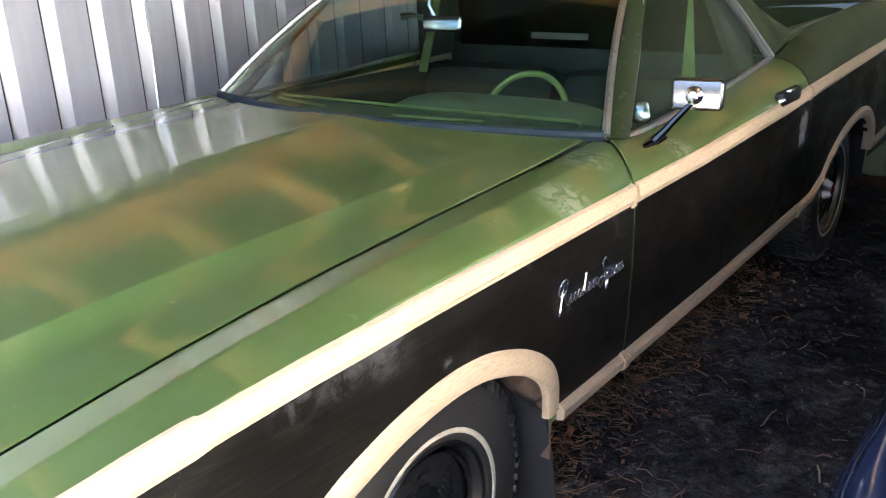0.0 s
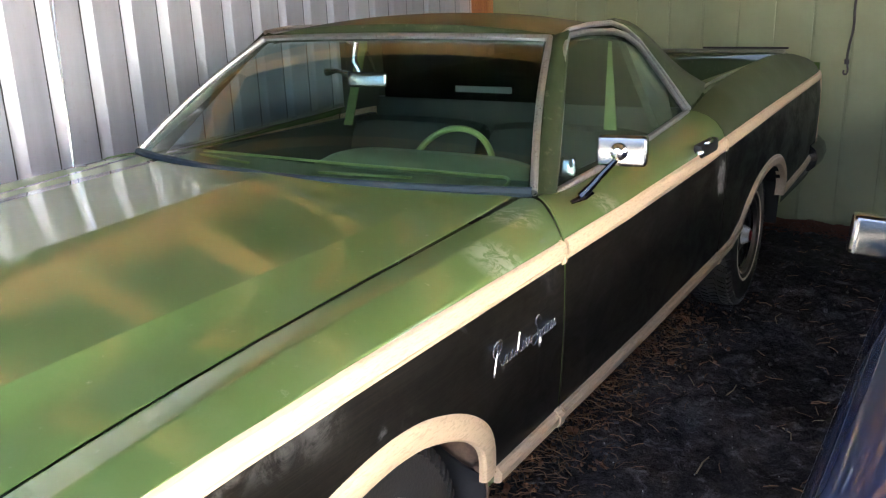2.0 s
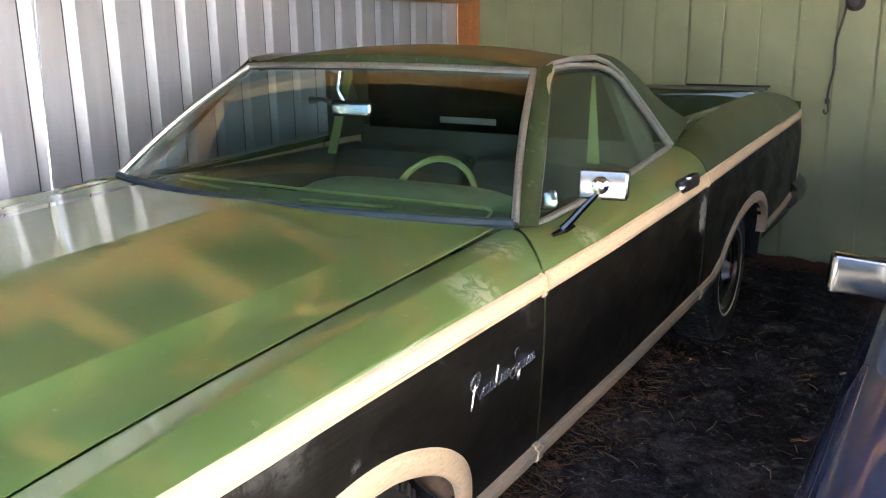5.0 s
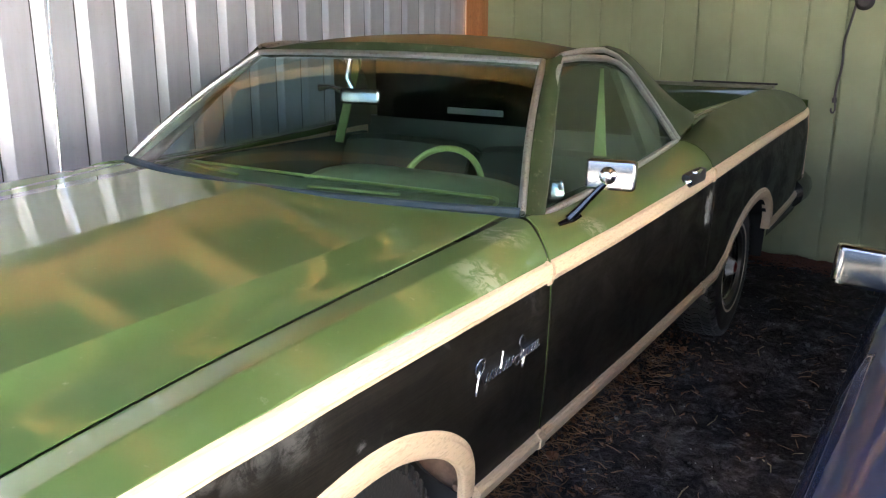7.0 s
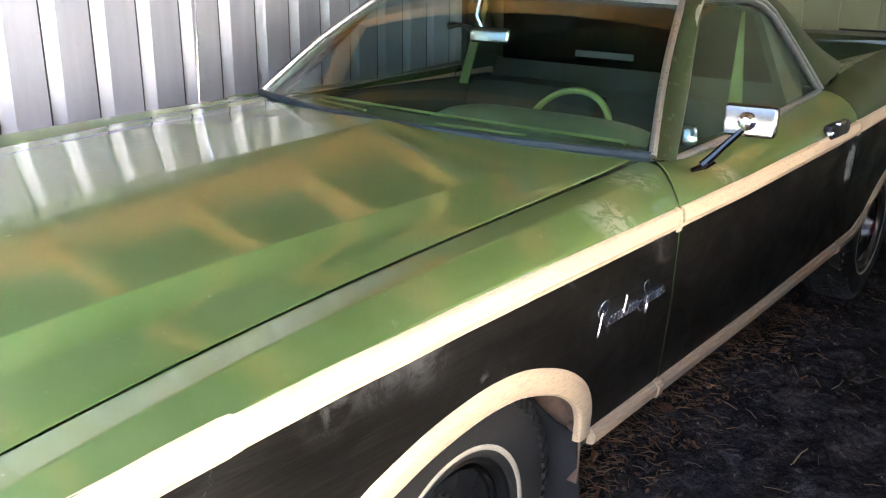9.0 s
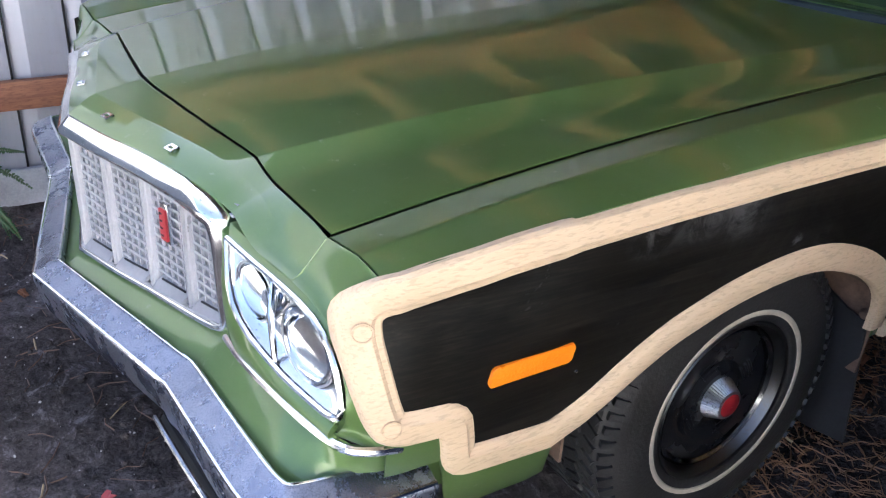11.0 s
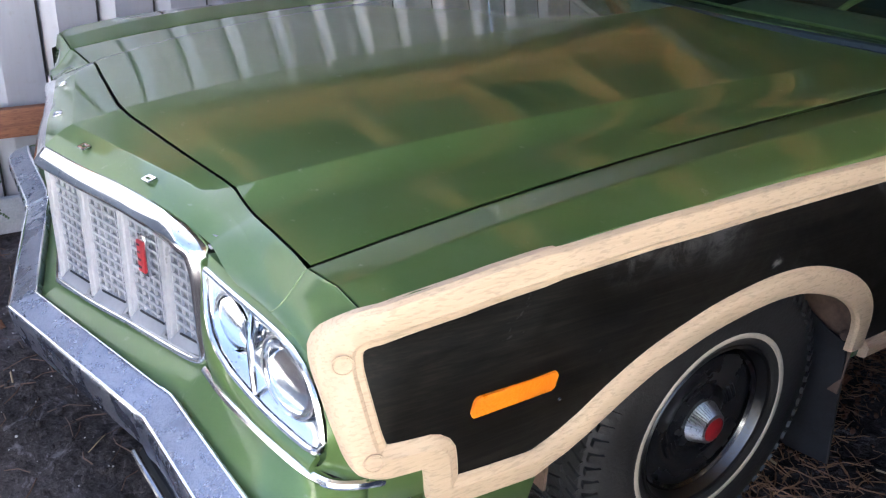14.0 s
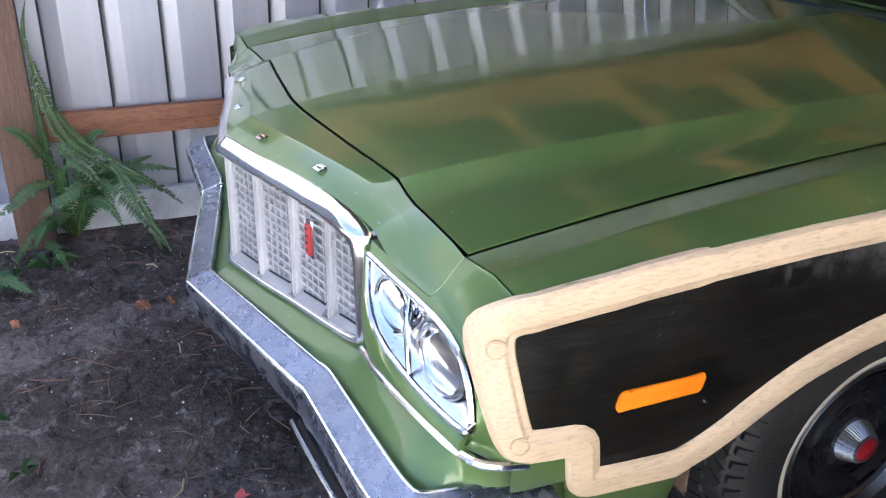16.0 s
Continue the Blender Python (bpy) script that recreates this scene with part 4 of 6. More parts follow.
def grille():
    xs = span(-0.552, 0.552, 36)
    half = smooth_line([(0.0, 0.811), (0.15, 0.814), (0.30, 0.818), (0.46, 0.818), (0.512, 0.813), (0.545, 0.793), (0.555, 0.755), (0.556, 0.70), (0.556, 0.62), (0.552, 0.580), (0.530, 0.563), (0.44, 0.549), (0.20, 0.524), (0.0, 0.508)], 2)
    pts = [Vector((x, z, 0)) for x, z in half]
    rows = []
    for i, p in enumerate(pts):
        t = (pts[min(i + 1, len(pts) - 1)] - pts[max(i - 1, 0)]).normalized()
        n = Vector((t.y, -t.x, 0))
        w = lerp(p.y, [0.50, 0.58, 0.62, 0.74, 0.79, 0.81], [0.015, 0.018, 0.027, 0.028, 0.036, 0.042])
        top = lerp(p.x, [0.40, 0.535], [1.0, 0.0]) if p.y > 0.75 else 0.0
        deep = lerp(p.y, [0.50, 0.60, 0.78, 0.81], [0.016, 0.020, 0.024, 0.030])
        ring = []
        for f, up in ((0.0, -1.2), (0.0, 0.0), (0.05, 0.55), (0.16, 0.9), (0.35, 1.0), (0.62, 1.0), (0.82, 0.86), (0.94, 0.55), (1.0, 0.1), (1.0, -1.2)):
            q = p + n * w * f
            q.x = max(q.x, 0.0)
            slant = min(1.0, 0.12 + 1.25 * f) if up >= 0 and f < 0.8 else up
            ring.append(Vector((q.x, gy(q.x) + 0.008 + 0.006 * top - deep * (up + (slant - up) * top), q.y)))
        rows.append(ring)
    left = [[Vector((-q.x, q.y, q.z)) for q in ring] for ring in rows[-2:0:-1]]
    g = part("grille", sheet(rows + left, close_u=True, close_v=True), CHROME, car, "silver mesh grille in a bright chrome surround", 50)
    back = [[(x, gy(x) + 0.0235, max(z, gr_low(x))) for x in xs] for z in (0.50, 0.66, 0.81)]
    part("mesh_back", solid_sheet(back, (0, 0.01, 0)), SILVER_DARK, g)
    for k in range(9):
        if k in (0, 8):
            continue
        x = -0.552 + 1.104 * k / 8
        rib = [[(x + dx, gy(x) + dy, z) for z in (gr_low(x) + 0.004, gr_low(x) + 0.03, 0.76, 0.782)] for dx, dy in ((-0.009, 0.022), (-0.0075, 0.013), (-0.0035, 0.010), (-0.003, 0.004), (0.003, 0.004), (0.0035, 0.010), (0.0075, 0.013), (0.009, 0.022))]
        part("upright_bar", sheet_closed(rib), SILVER, g)
    bars = bmesh.new()
    for k in range(48):
        x = -0.54 + 1.08 * k / 47
        box((0.0052, 0.005, 0.79 - gr_low(x)), (x, gy(x) + 0.0195, (0.79 + gr_low(x)) / 2), into=bars)
    for k in range(14):
        z = 0.545 + 0.245 * k / 13
        for i in range(24):
            xa, xb = -0.55 + 1.1 * i / 24, -0.55 + 1.1 * (i + 1) / 24
            if z < gr_low((xa + xb) / 2) + 0.030:
                continue
            ya, yb = gy(xa), gy(xb)
            box((math.hypot(xb - xa, yb - ya), 0.0045, 0.0055), ((xa + xb) / 2, (ya + yb) / 2 + 0.019, z), 0, (0, 0, math.degrees(math.atan2(yb - ya, xb - xa))), into=bars)
    tagged(part("mesh_grid", bars, SILVER, g, smooth=False), kind="stuff")
    for k in range(8):
        xa, xb = -0.552 + 0.138 * k + 0.016, -0.552 + 0.138 * (k + 1) - 0.016
        sill = [[(x, gy(x) + dy, gr_low(x) + dz) for x in span(xa, xb, 4)] for dy, dz in ((-0.002, 0.002), (0.004, 0.012), (0.022, 0.028))]
        part("grille_sill", solid_sheet(sill, (0, 0.004, -0.006)), SILVER_DARK, g)
        part("drain_slot", tube([(x, gy(x) + 0.013, gr_low(x) + 0.0225) for x in span(xa + 0.012, xb - 0.012, 4)], 0.0022, 6), BLACK, g)
    badge = part("grille_badge", box((0.026, 0.014, 0.080), (0.352, gy(0.352) + 0.012, 0.706), 0.002, (0, 0, 14)), CHROME, g, "small red and chrome shield badge")
    part("red_inlay", box((0.022, 0.006, 0.062), (0.351, gy(0.352) + 0.004, 0.703), 0.002, (0, 0, 14)), RED, badge)
    for k in range(4):
        part("badge_bar", box((0.009, 0.003, 0.004), (0.350, gy(0.352) + 0.0008, 0.683 + 0.0145 * k), 0, (0, 0, 14)), CHROME, badge)
    # four raised chrome plates on the nose edge
    for x in (-0.345, -0.118, 0.118, 0.345):
        y = lerp(abs(x), [0.118, 0.345], [-0.962, -0.906])
        ang = math.degrees(math.atan2(gy(x + 0.02) - gy(x - 0.02), 0.04))
        plate = part("nose_plate", frame_bar(0.025, 0.018, 0.004), CHROME, car, "small chrome plate")
        plate.matrix_world = pose(x, y, nose_z(x, y) + 0.003, 14, 0, ang)


def frame_bar(w, d, h):
    bm = bmesh.new()
    for sx in (-1, 1):
        box((0.006, d, h), (sx * (w / 2 - 0.003), 0, 0), 0.001, into=bm, segs=1)
    for sy in (-1, 1):
        box((w, 0.006, h), (0, sy * (d / 2 - 0.003), 0), 0.001, into=bm, segs=1)
    return bm


def nose_z(x, y):
    lo, hi = nose_at(x, 1.02), nose_at(x, 2.0)
    g = (y - lo[1]) / (hi[1] - lo[1])
    return lo[2] + (hi[2] - lo[2]) * g + 0.005 * math.sin(math.pi * g)


def sheet_closed(rows):
    """A skin closed round its section, with end faces."""
    bm = sheet(rows, close_v=True)
    n, m = len(rows), len(rows[0])
    bm.verts.ensure_lookup_table()
    bm.faces.new([bm.verts[i * m] for i in range(n)])
    bm.faces.new([bm.verts[i * m + m - 1] for i in range(n)])
    bmesh.ops.recalc_face_normals(bm, faces=bm.faces)
    return bm


grille()


# chrome strip under the lamps, filler panel and bumper
def under_strip():
    pts = [(0.556, -0.900, 0.572), (0.66, -0.905, 0.582), (0.80, -0.890, 0.588), (0.88, -0.876, 0.588), (0.922, -0.855, 0.582), (0.935, -0.82, 0.575), (0.937, -0.775, 0.566)]
    return tube(smooth_line(pts), 0.0075, 8)


both("under_lamp_strip", under_strip, CHROME)


def filler():
    """The painted panel between the grille and the bumper."""
    top = [(0.0, -1.000, 0.512), (0.28, -0.940, 0.534), (0.50, -0.888, 0.560), (0.556, -0.882, 0.572), (0.66, -0.885, 0.576), (0.80, -0.872, 0.586), (0.90, -0.852, 0.578), (0.922, -0.80, 0.566), (0.925, -0.70, 0.55)]
    low = [(0.0, -1.074, 0.474), (0.28, -1.006, 0.480), (0.47, -0.962, 0.486), (0.53, -0.955, 0.488), (0.66, -0.951, 0.492), (0.80, -0.945, 0.495), (0.875, -0.932, 0.495), (0.912, -0.88, 0.490), (0.925, -0.70, 0.46)]
    rows = []
    for f in span(0, 1, 6):
        rows.append([(a[0] + (b[0] - a[0]) * f, a[1] + (b[1] - a[1]) * f - 0.004 * math.sin(math.pi * f), a[2] + (b[2] - a[2]) * f + 0.006 * math.sin(math.pi * f)) for a, b in zip(resample(smooth_line(top, 1), 0.02)[:60], resample_to(smooth_line(low, 1), len(resample(smooth_line(top, 1), 0.02)[:60])))])
    return solid_sheet(rows, (0, 0.01, -0.008))


both("bumper_filler", filler, GREEN)

BUMP = [(0.53, -1.006, 0.494), (0.70, -1.001, 0.499), (0.84, -0.997, 0.503), (0.905, -0.988, 0.505), (0.940, -0.962, 0.505), (0.956, -0.90, 0.503), (0.962, -0.80, 0.500), (0.964, -0.725, 0.498)]


def bumper(path, swell=1.0):
    prof = [(0.064, -0.012), (0.064, 0.006), (0.0625, 0.015), (0.059, 0.020), (0.054, 0.022), (0.049, 0.0215), (0.044, 0.019), (0.018, 0.007), (0.011, 0.004), (0.006, 0.0005), (0.002, -0.005), (0.001, -0.013), (0.002, -0.020), (0.010, -0.060), (0.018, -0.090), (0.022, -0.098), (0.030, -0.104), (0.055, -0.106), (0.07, -0.10)]
    rows = []
    for i, p in enumerate(path):
        t = (path[min(i + 1, len(path) - 1)] - path[max(i - 1, 0)])
        t.z = 0
        t.normalize()
        n = Vector((-t.y, t.x, 0))
        k = 1.0 if abs(p.x) < 0.94 else lerp(p.y, [-0.86, -0.72], [1.0, 0.6])
        rows.append([p + n * (a if a > 0.03 else a + 0.03 * (1 - swell)) + Vector((0, 0, b * k * swell)) for a, b in prof])
    bm = sheet(rows, close_u=True)
    m = len(prof)
    bm.verts.ensure_lookup_table()
    bm.faces.new(bm.verts[:m])
    bm.faces.new(bm.verts[-m:])
    bmesh.ops.recalc_face_normals(bm, faces=bm.faces)
    return bm


mid_half = [Vector((0.0, -1.132, 0.480)), Vector((0.006, -1.1315, 0.480)), Vector((0.25, -1.072, 0.485)), Vector((0.500, -1.011, 0.490))]
bump_ob = part("front_bumper", bumper([Vector((-p.x, p.y, p.z)) for p in mid_half[:0:-1]] + mid_half), BUMPER, car, "pitted chrome front bumper with a pointed middle", 40)
outer_line = [Vector(p) for p in [(0.504, -1.012, 0.493)] + smooth_line(BUMP, 2)]
for s in (1, -1):
    bm = bumper(outer_line, 1.12)
    part("bumper_wing", bm if s > 0 else flip_x(bm), BUMPER, bump_ob, angle=40)


def bumper_edge(path, a, b, r):
    """A bright chrome bead added as the highlight along one bumper edge, at an offset in and up from its line."""
    pts = []
    for i, p in enumerate(path):
        t = path[min(i + 1, len(path) - 1)] - path[max(i - 1, 0)]
        t.z = 0
        t.normalize()
        k = 1.0 if abs(p.x) < 0.94 else lerp(p.y, [-0.86, -0.72], [1.0, 0.6])
        pts.append(p + Vector((-t.y, t.x, 0)) * a + Vector((0, 0, b * k)))
    return tube(pts, r, 8)


mid_line = [Vector((-p.x, p.y, p.z)) for p in mid_half[:0:-1]] + mid_half
# Brighter beads stand in for sky glints on the bumper's rounded edges.
for a, b, r in ((0.0045, -0.002, 0.0048), (0.0555, 0.0185, 0.0042)):
    part("edge_highlight", bumper_edge(mid_line, a, b, r), CHROME, bump_ob)
    for s in (1, -1):
        bm = bumper_edge(outer_line, a, b * 1.12 + (0.001 if b > 0 else 0), r)
        part("edge_highlight", bm if s > 0 else flip_x(bm), CHROME, bump_ob)
strip = [(0.445, -1.010, 0.368), (0.50, -1.008, 0.366), (0.62, -1.000, 0.360), (0.78, -0.985, 0.355), (0.9, -0.96, 0.355)]
part("loose_strip", tube(smooth_line(strip), 0.0045, 6), CHROME, bump_ob, "loose chrome edging strip")
part("lower_lip", tube([Vector(p) + Vector((0, 0.022, -0.008)) for p in smooth_line(strip)], 0.012, 6), BLACK, bump_ob)
part("valance", solid_sheet([[(x, -0.93 + 0.05 * abs(x), z) for x in span(-0.85, 0.85, 12)] for z in (0.22, 0.34, 0.48)], (0, 0.02, 0)), UNDER, car)


# side marker, badge, handle
def marker():
    zc, y0, y1 = 0.653, -0.643, -0.483
    poly = [(y0 + 0.004, zc - 0.017), (y0, zc - 0.008), (y0 + 0.005, zc + 0.013), (y0 + 0.011, zc + 0.018), (y1 - 0.004, zc + 0.018), (y1, zc + 0.010), (y1 - 0.004, zc - 0.012), (y1 - 0.010, zc - 0.017)]
    return prism([(side_x(y, z) - 0.002, y, z) for y, z in poly], (0.010, 0, 0), 0.003)


marks = both("side_marker", marker, AMBER, label="amber side marker lens")
for ob, s in zip(marks, (1, -1)):
    part("marker_screw", (lambda b: b if s > 0 else flip_x(b))(lathe_at([(0, 0.004), (0.004, 0.003), (0.005, 0.0005)], (side_x(-0.47, 0.61), -0.47, 0.61), (0, 0, 0), 10)), CHROME, ob)


def script_badge():
    """A flowing chrome name script, drawn as plain linked strokes."""
    made = []

    def stroke(pts, r=0.0035):
        made.append(tube([(side_x(y, z) + 0.007, y, z) for y, z in smooth_line(pts, 2)], r, 6, flat=1.0))

    def P(u, v):
        return (0.402 + 0.305 * u, 0.688 + 0.004 * u + 0.115 * v)
    def wave(u0, u1, loops, low, high, tall=()):
        """Linked slanting loops, as a running hand makes them."""
        pts = []
        step = (u1 - u0) / loops
        for k in range(loops):
            top = high + (0.26 if k in tall else 0.0)
            u = u0 + k * step
            for du, v in ((0.0, low), (0.40, 0.45 * low + 0.55 * top), (0.72, top), (0.60, top - 0.05), (0.52, 0.6 * low + 0.4 * top), (0.62, low + 0.01)):
                pts.append(P(u + du * step, v))
        pts.append(P(u1 + 0.01, low + 0.06))
        stroke(pts, 0.0024)

    stroke([P(0.0, 0.0), P(0.012, 0.03), P(0.03, 0.22), P(0.05, 0.42), P(0.075, 0.60)], 0.0024)
    stroke([P(0.022, 0.36), P(-0.005, 0.44), P(-0.002, 0.58), P(0.05, 0.68), P(0.115, 0.66), P(0.125, 0.54), P(0.09, 0.42), P(0.05, 0.36), P(0.085, 0.26), P(0.11, 0.12), P(0.14, 0.12)], 0.0024)
    wave(0.14, 0.575, 8, 0.11, 0.30, (4,))
    stroke([P(0.74, 0.46), P(0.72, 0.60), P(0.67, 0.60), P(0.655, 0.48), P(0.69, 0.34), P(0.695, 0.16), P(0.65, 0.02), P(0.60, 0.04), P(0.585, 0.16), P(0.62, 0.24), P(0.67, 0.22)], 0.0024)
    wave(0.71, 1.0, 6, 0.08, 0.27)
    stroke([P(0.735, 0.24), P(0.722, 0.04), P(0.715, -0.12), P(0.735, -0.10), P(0.75, 0.06)], 0.0019)
    return made


strokes = script_badge()
badge_ob = part("script_badge", strokes[0], SCRIPT, car, "flowing chrome name script")
for bm in strokes[1:]:
    part("script_stroke", bm, SCRIPT, badge_ob)


def handle(s):
    ob = part("door_handle", box((0.036, 0.215, 0.052), (0.957, 1.985, 0.928), 0.016), BLACK, doors[0] if s > 0 else doors[1], "black and chrome push-button door handle")
    part("push_button", lathe_at([(0, 0.014), (0.012, 0.013), (0.016, 0.008), (0.017, 0.001)], (0.966, 1.880, 0.926), (0, 0, -55), 20), CHROME, ob)
    part("grip", tube(smooth_line([(0.962, 1.935, 0.950), (0.974, 1.955, 0.951), (0.974, 2.01, 0.952), (0.960, 2.045, 0.952)]), 0.006, 8), CHROME, ob)


handle(1)


def peeled_patch(y, z, w, h, seed):
    """A ragged place where the film has come off, a hair above the door's skin."""
    r = random.Random(seed)
    rim = [(y + w * math.cos(a) * k, z + h * math.sin(a) * k) for a, k in ((2 * math.pi * i / 22, r.uniform(0.55, 1.0)) for i in range(22))]
    bm = bmesh.new()
    mid = bm.verts.new((side_x(y, z) + 0.0062, y, z))
    ring = [bm.verts.new((side_x(b, c) + 0.0060, b, c)) for b, c in rim]
    for i in range(22):
        bm.faces.new((mid, ring[i - 1], ring[i]))
    bmesh.ops.recalc_face_normals(bm, faces=bm.faces[:])
    return bm


part("peeled_patch", peeled_patch(2.16, 0.775, 0.055, 0.085, 5), PEELED, doors[0], "ragged grey patch of lost film")


# wheels
def wheel(x, y, s, name):
    """A tyre with a whitewall and a black and bright wheel cover; it is turned about the x axis."""
    w = empty("wheel", x, y, 0.335)
    w.parent = car
    w.matrix_parent_inverse = car.matrix_world.inverted()

    def put(n, bm, mat, label=""):
        bm.transform(Matrix.Translation((x, y, 0.335)))
        if s < 0:
            for v in bm.verts:
                v.co.x = 2 * x - v.co.x
            bmesh.ops.reverse_faces(bm, faces=bm.faces[:])
        return part(n, bm, mat, w, label)
    put("tyre", lathe([(-0.095, 0.18), (-0.105, 0.26), (-0.10, 0.315), (-0.078, 0.338), (0.0, 0.343), (0.078, 0.338), (0.098, 0.318), (0.106, 0.288), (0.110, 0.255), (0.109, 0.225), (0.106, 0.204), (0.098, 0.188), (0.085, 0.18), (-0.095, 0.18)], 64), RUBBER)
    put("whitewall", lathe([(0.1050, 0.2065), (0.1090, 0.2085), (0.1100, 0.2125), (0.1100, 0.2165), (0.1085, 0.2195)], 64), WHITEWALL, "cream whitewall ring")
    bm = bmesh.new()
    for k in range(66):
        a = 2 * math.pi * k / 66
        for j, (ox, da, tw) in enumerate(((-0.062, 0, 24), (-0.022, 0.5, -20), (0.022, 0, 20), (0.062, 0.5, -24))):
            b = a + da * 2 * math.pi / 66
            box((0.034, 0.017, 0.014), (0, 0, 0), into=bm)
            bmesh.ops.transform(bm, matrix=Matrix.Rotation(b, 4, "X") @ Matrix.Translation((ox, 0, 0.341 - abs(ox) * 0.06)) @ Matrix.Rotation(radians(tw), 4, "Z"), verts=bm.verts[-8:])
        box((0.012, 0.015, 0.030), (0, 0, 0), into=bm)
        bmesh.ops.transform(bm, matrix=Matrix.Rotation(a, 4, "X") @ Matrix.Translation((0.095, 0, 0.322)) @ Matrix.Rotation(radians(-24), 4, "Y"), verts=bm.verts[-8:])
    tagged(put("tread", bm, RUBBER, "chunky tread blocks"), kind="stuff")
    put("rim_ring", lathe([(0.085, 0.186), (0.096, 0.190), (0.102, 0.187), (0.099, 0.180), (0.088, 0.174), (0.078, 0.170), (0.072, 0.166)], 64), RIMGREY, "worn bright rim ring")
    put("wheel_cover", lathe([(0.066, 0.170), (0.073, 0.158), (0.078, 0.135), (0.073, 0.100), (0.067, 0.082), (0.074, 0.066), (0.078, 0.060), (0.078, 0.001)], 64), HUBBLACK)
    put("bright_ring", lathe([(0.072, 0.170), (0.082, 0.167), (0.085, 0.160), (0.078, 0.154)], 64), CHROME_OLD)
    bm = bmesh.new()
    n = 96
    for (xa, ra), (xb, rb) in (((0.072, 0.052), (0.110, 0.034)), ((0.110, 0.034), (0.113, 0.028))):
        ra2 = [(ra if k % 2 else ra * 0.955) for k in range(n)]
        rb2 = [(rb if k % 2 else rb * 0.955) for k in range(n)]
        va = [bm.verts.new((xa, ra2[k] * math.cos(2 * math.pi * k / n), ra2[k] * math.sin(2 * math.pi * k / n))) for k in range(n)]
        vb = [bm.verts.new((xb, rb2[k] * math.cos(2 * math.pi * k / n), rb2[k] * math.sin(2 * math.pi * k / n))) for k in range(n)]
        for k in range(n):
            bm.faces.new([va[k], va[(k + 1) % n], vb[(k + 1) % n], vb[k]])
    cone = put("ribbed_cone", bm, DULL, "ribbed bright hub cone")
    put("red_cap", lathe([(0.106, 0.029), (0.113, 0.027), (0.117, 0.020), (0.118, 0.001)], 32), RED, "red centre cap")
    bm = bmesh.new()
    for q in range(4):
        for r in (0.078, 0.090, 0.102):
            a0 = 2 * math.pi * q / 4 + 0.5
            pts = [(0.078 - abs(r - 0.09) * 0.1, r * math.cos(a0 + t), r * math.sin(a0 + t)) for t in span(-0.24, 0.24, 6)]
            tube(pts, 0.0032, 6, into=bm)
    tagged(put("cover_ridge", bm, HUBBLACK), kind="stuff")


wheel(0.80, 0.02, 1, "front")
wheel(0.795, 2.997, 1, "rear")
wheel(-0.80, 0.02, -1, "front")
wheel(-0.795, 2.997, -1, "rear")


def well(y0, top):
    rows = []
    for x in (0.945, 0.80, 0.62):
        rows.append([(x if z > 0.3 else x - 0.01, y0 + dy, z - 0.004) for dy, z in [(-0.47, 0.42), (-0.47, 0.52), (-0.40, 0.60), (-0.25, top - 0.03), (0.0, top), (0.22, top - 0.03), (0.37, top - 0.12), (0.425, 0.52), (0.43, 0.30)]])
    return thick(sheet(rows), 0.006)


both("wheel_well", lambda: well(0.0, 0.705), WELL, label="rusty primer-patched wheel well")
both("wheel_well", lambda: well(2.99, 0.705), UNDER)
for s in (1, -1):
    for y in (0.0, 2.99):
        part("inner_well", box((0.02, 1.0, 0.5), (s * 0.60, y, 0.5)), UNDER, car)


def flap():
    rows = []
    for f in span(0, 1, 8):
        z = 0.475 - 0.40 * f
        rows.append([(x, 0.40 + 0.06 * f + 0.012 * math.sin(3 * x * 9 + f) + 0.03 * (x - 0.86), z + (0.03 if x < 0.84 else -0.02 * (x - 0.84) * 20) * (1 - f)) for x in (0.72, 0.78, 0.84, 0.89, 0.935)])
    return solid_sheet(rows, (0, 0.008, 0))


fl = both("mud_flap", flap, FLAP, label="scuffed grey rubber mud flap")
for x, z in ((0.875, 0.425), (0.925, 0.452)):
    part("flap_bolt", lathe_at([(0, 0.014), (0.004, 0.012), (0.009, 0.008), (0.010, 0.001)], (x, 0.408, z), (0, 0, -90), 16), WELL, fl[0], "rusty bolt")
part("underbody", box((1.24, 4.9, 0.22), (0, 1.72, 0.40), 0.02), UNDER, car)
part("engine_bay", box((1.3, 1.5, 0.25), (0, -0.06, 0.66), 0.02), UNDER, car)

# glasshouse
def ws_bottom(u):
    return Vector((0.802 * u, 0.775 + 0.15 * u * u, 0.972 - 0.004 * u * u))


def ws_top(u):
    return Vector((0.606 * u, 1.372 + 0.055 * u * u, 1.352 - 0.012 * u * u))


def screen(n=20, m=10, inner=0.0):
    rows = []
    for j in range(m + 1):
        f = j / m
        row = []
        for i in range(n + 1):
            u = -1 + 2 * i / n
            p = ws_bottom(u).lerp(ws_top(u), f)
            p.y -= 0.022 * math.sin(math.pi * f)
            p.z += 0.010 * math.sin(math.pi * f)
            row.append(p)
        rows.append(row)
    return rows


ws = part("windshield", solid_sheet(screen(), (0, 0.006, -0.003)), GLASS, car, "tinted windshield")
ws.visible_shadow = False
us = span(-1, 1, 24)
part("windshield_seal", tube([ws_bottom(u) + Vector((0, -0.006, 0.006)) for u in us], 0.016, 8, flat=0.9), GASKET, ws, "blue-black lower seal")
part("upper_bright_trim", tube([ws_top(u) + Vector((0, -0.004, 0.004)) for u in us], 0.016, 8, flat=0.7), DULL, ws)
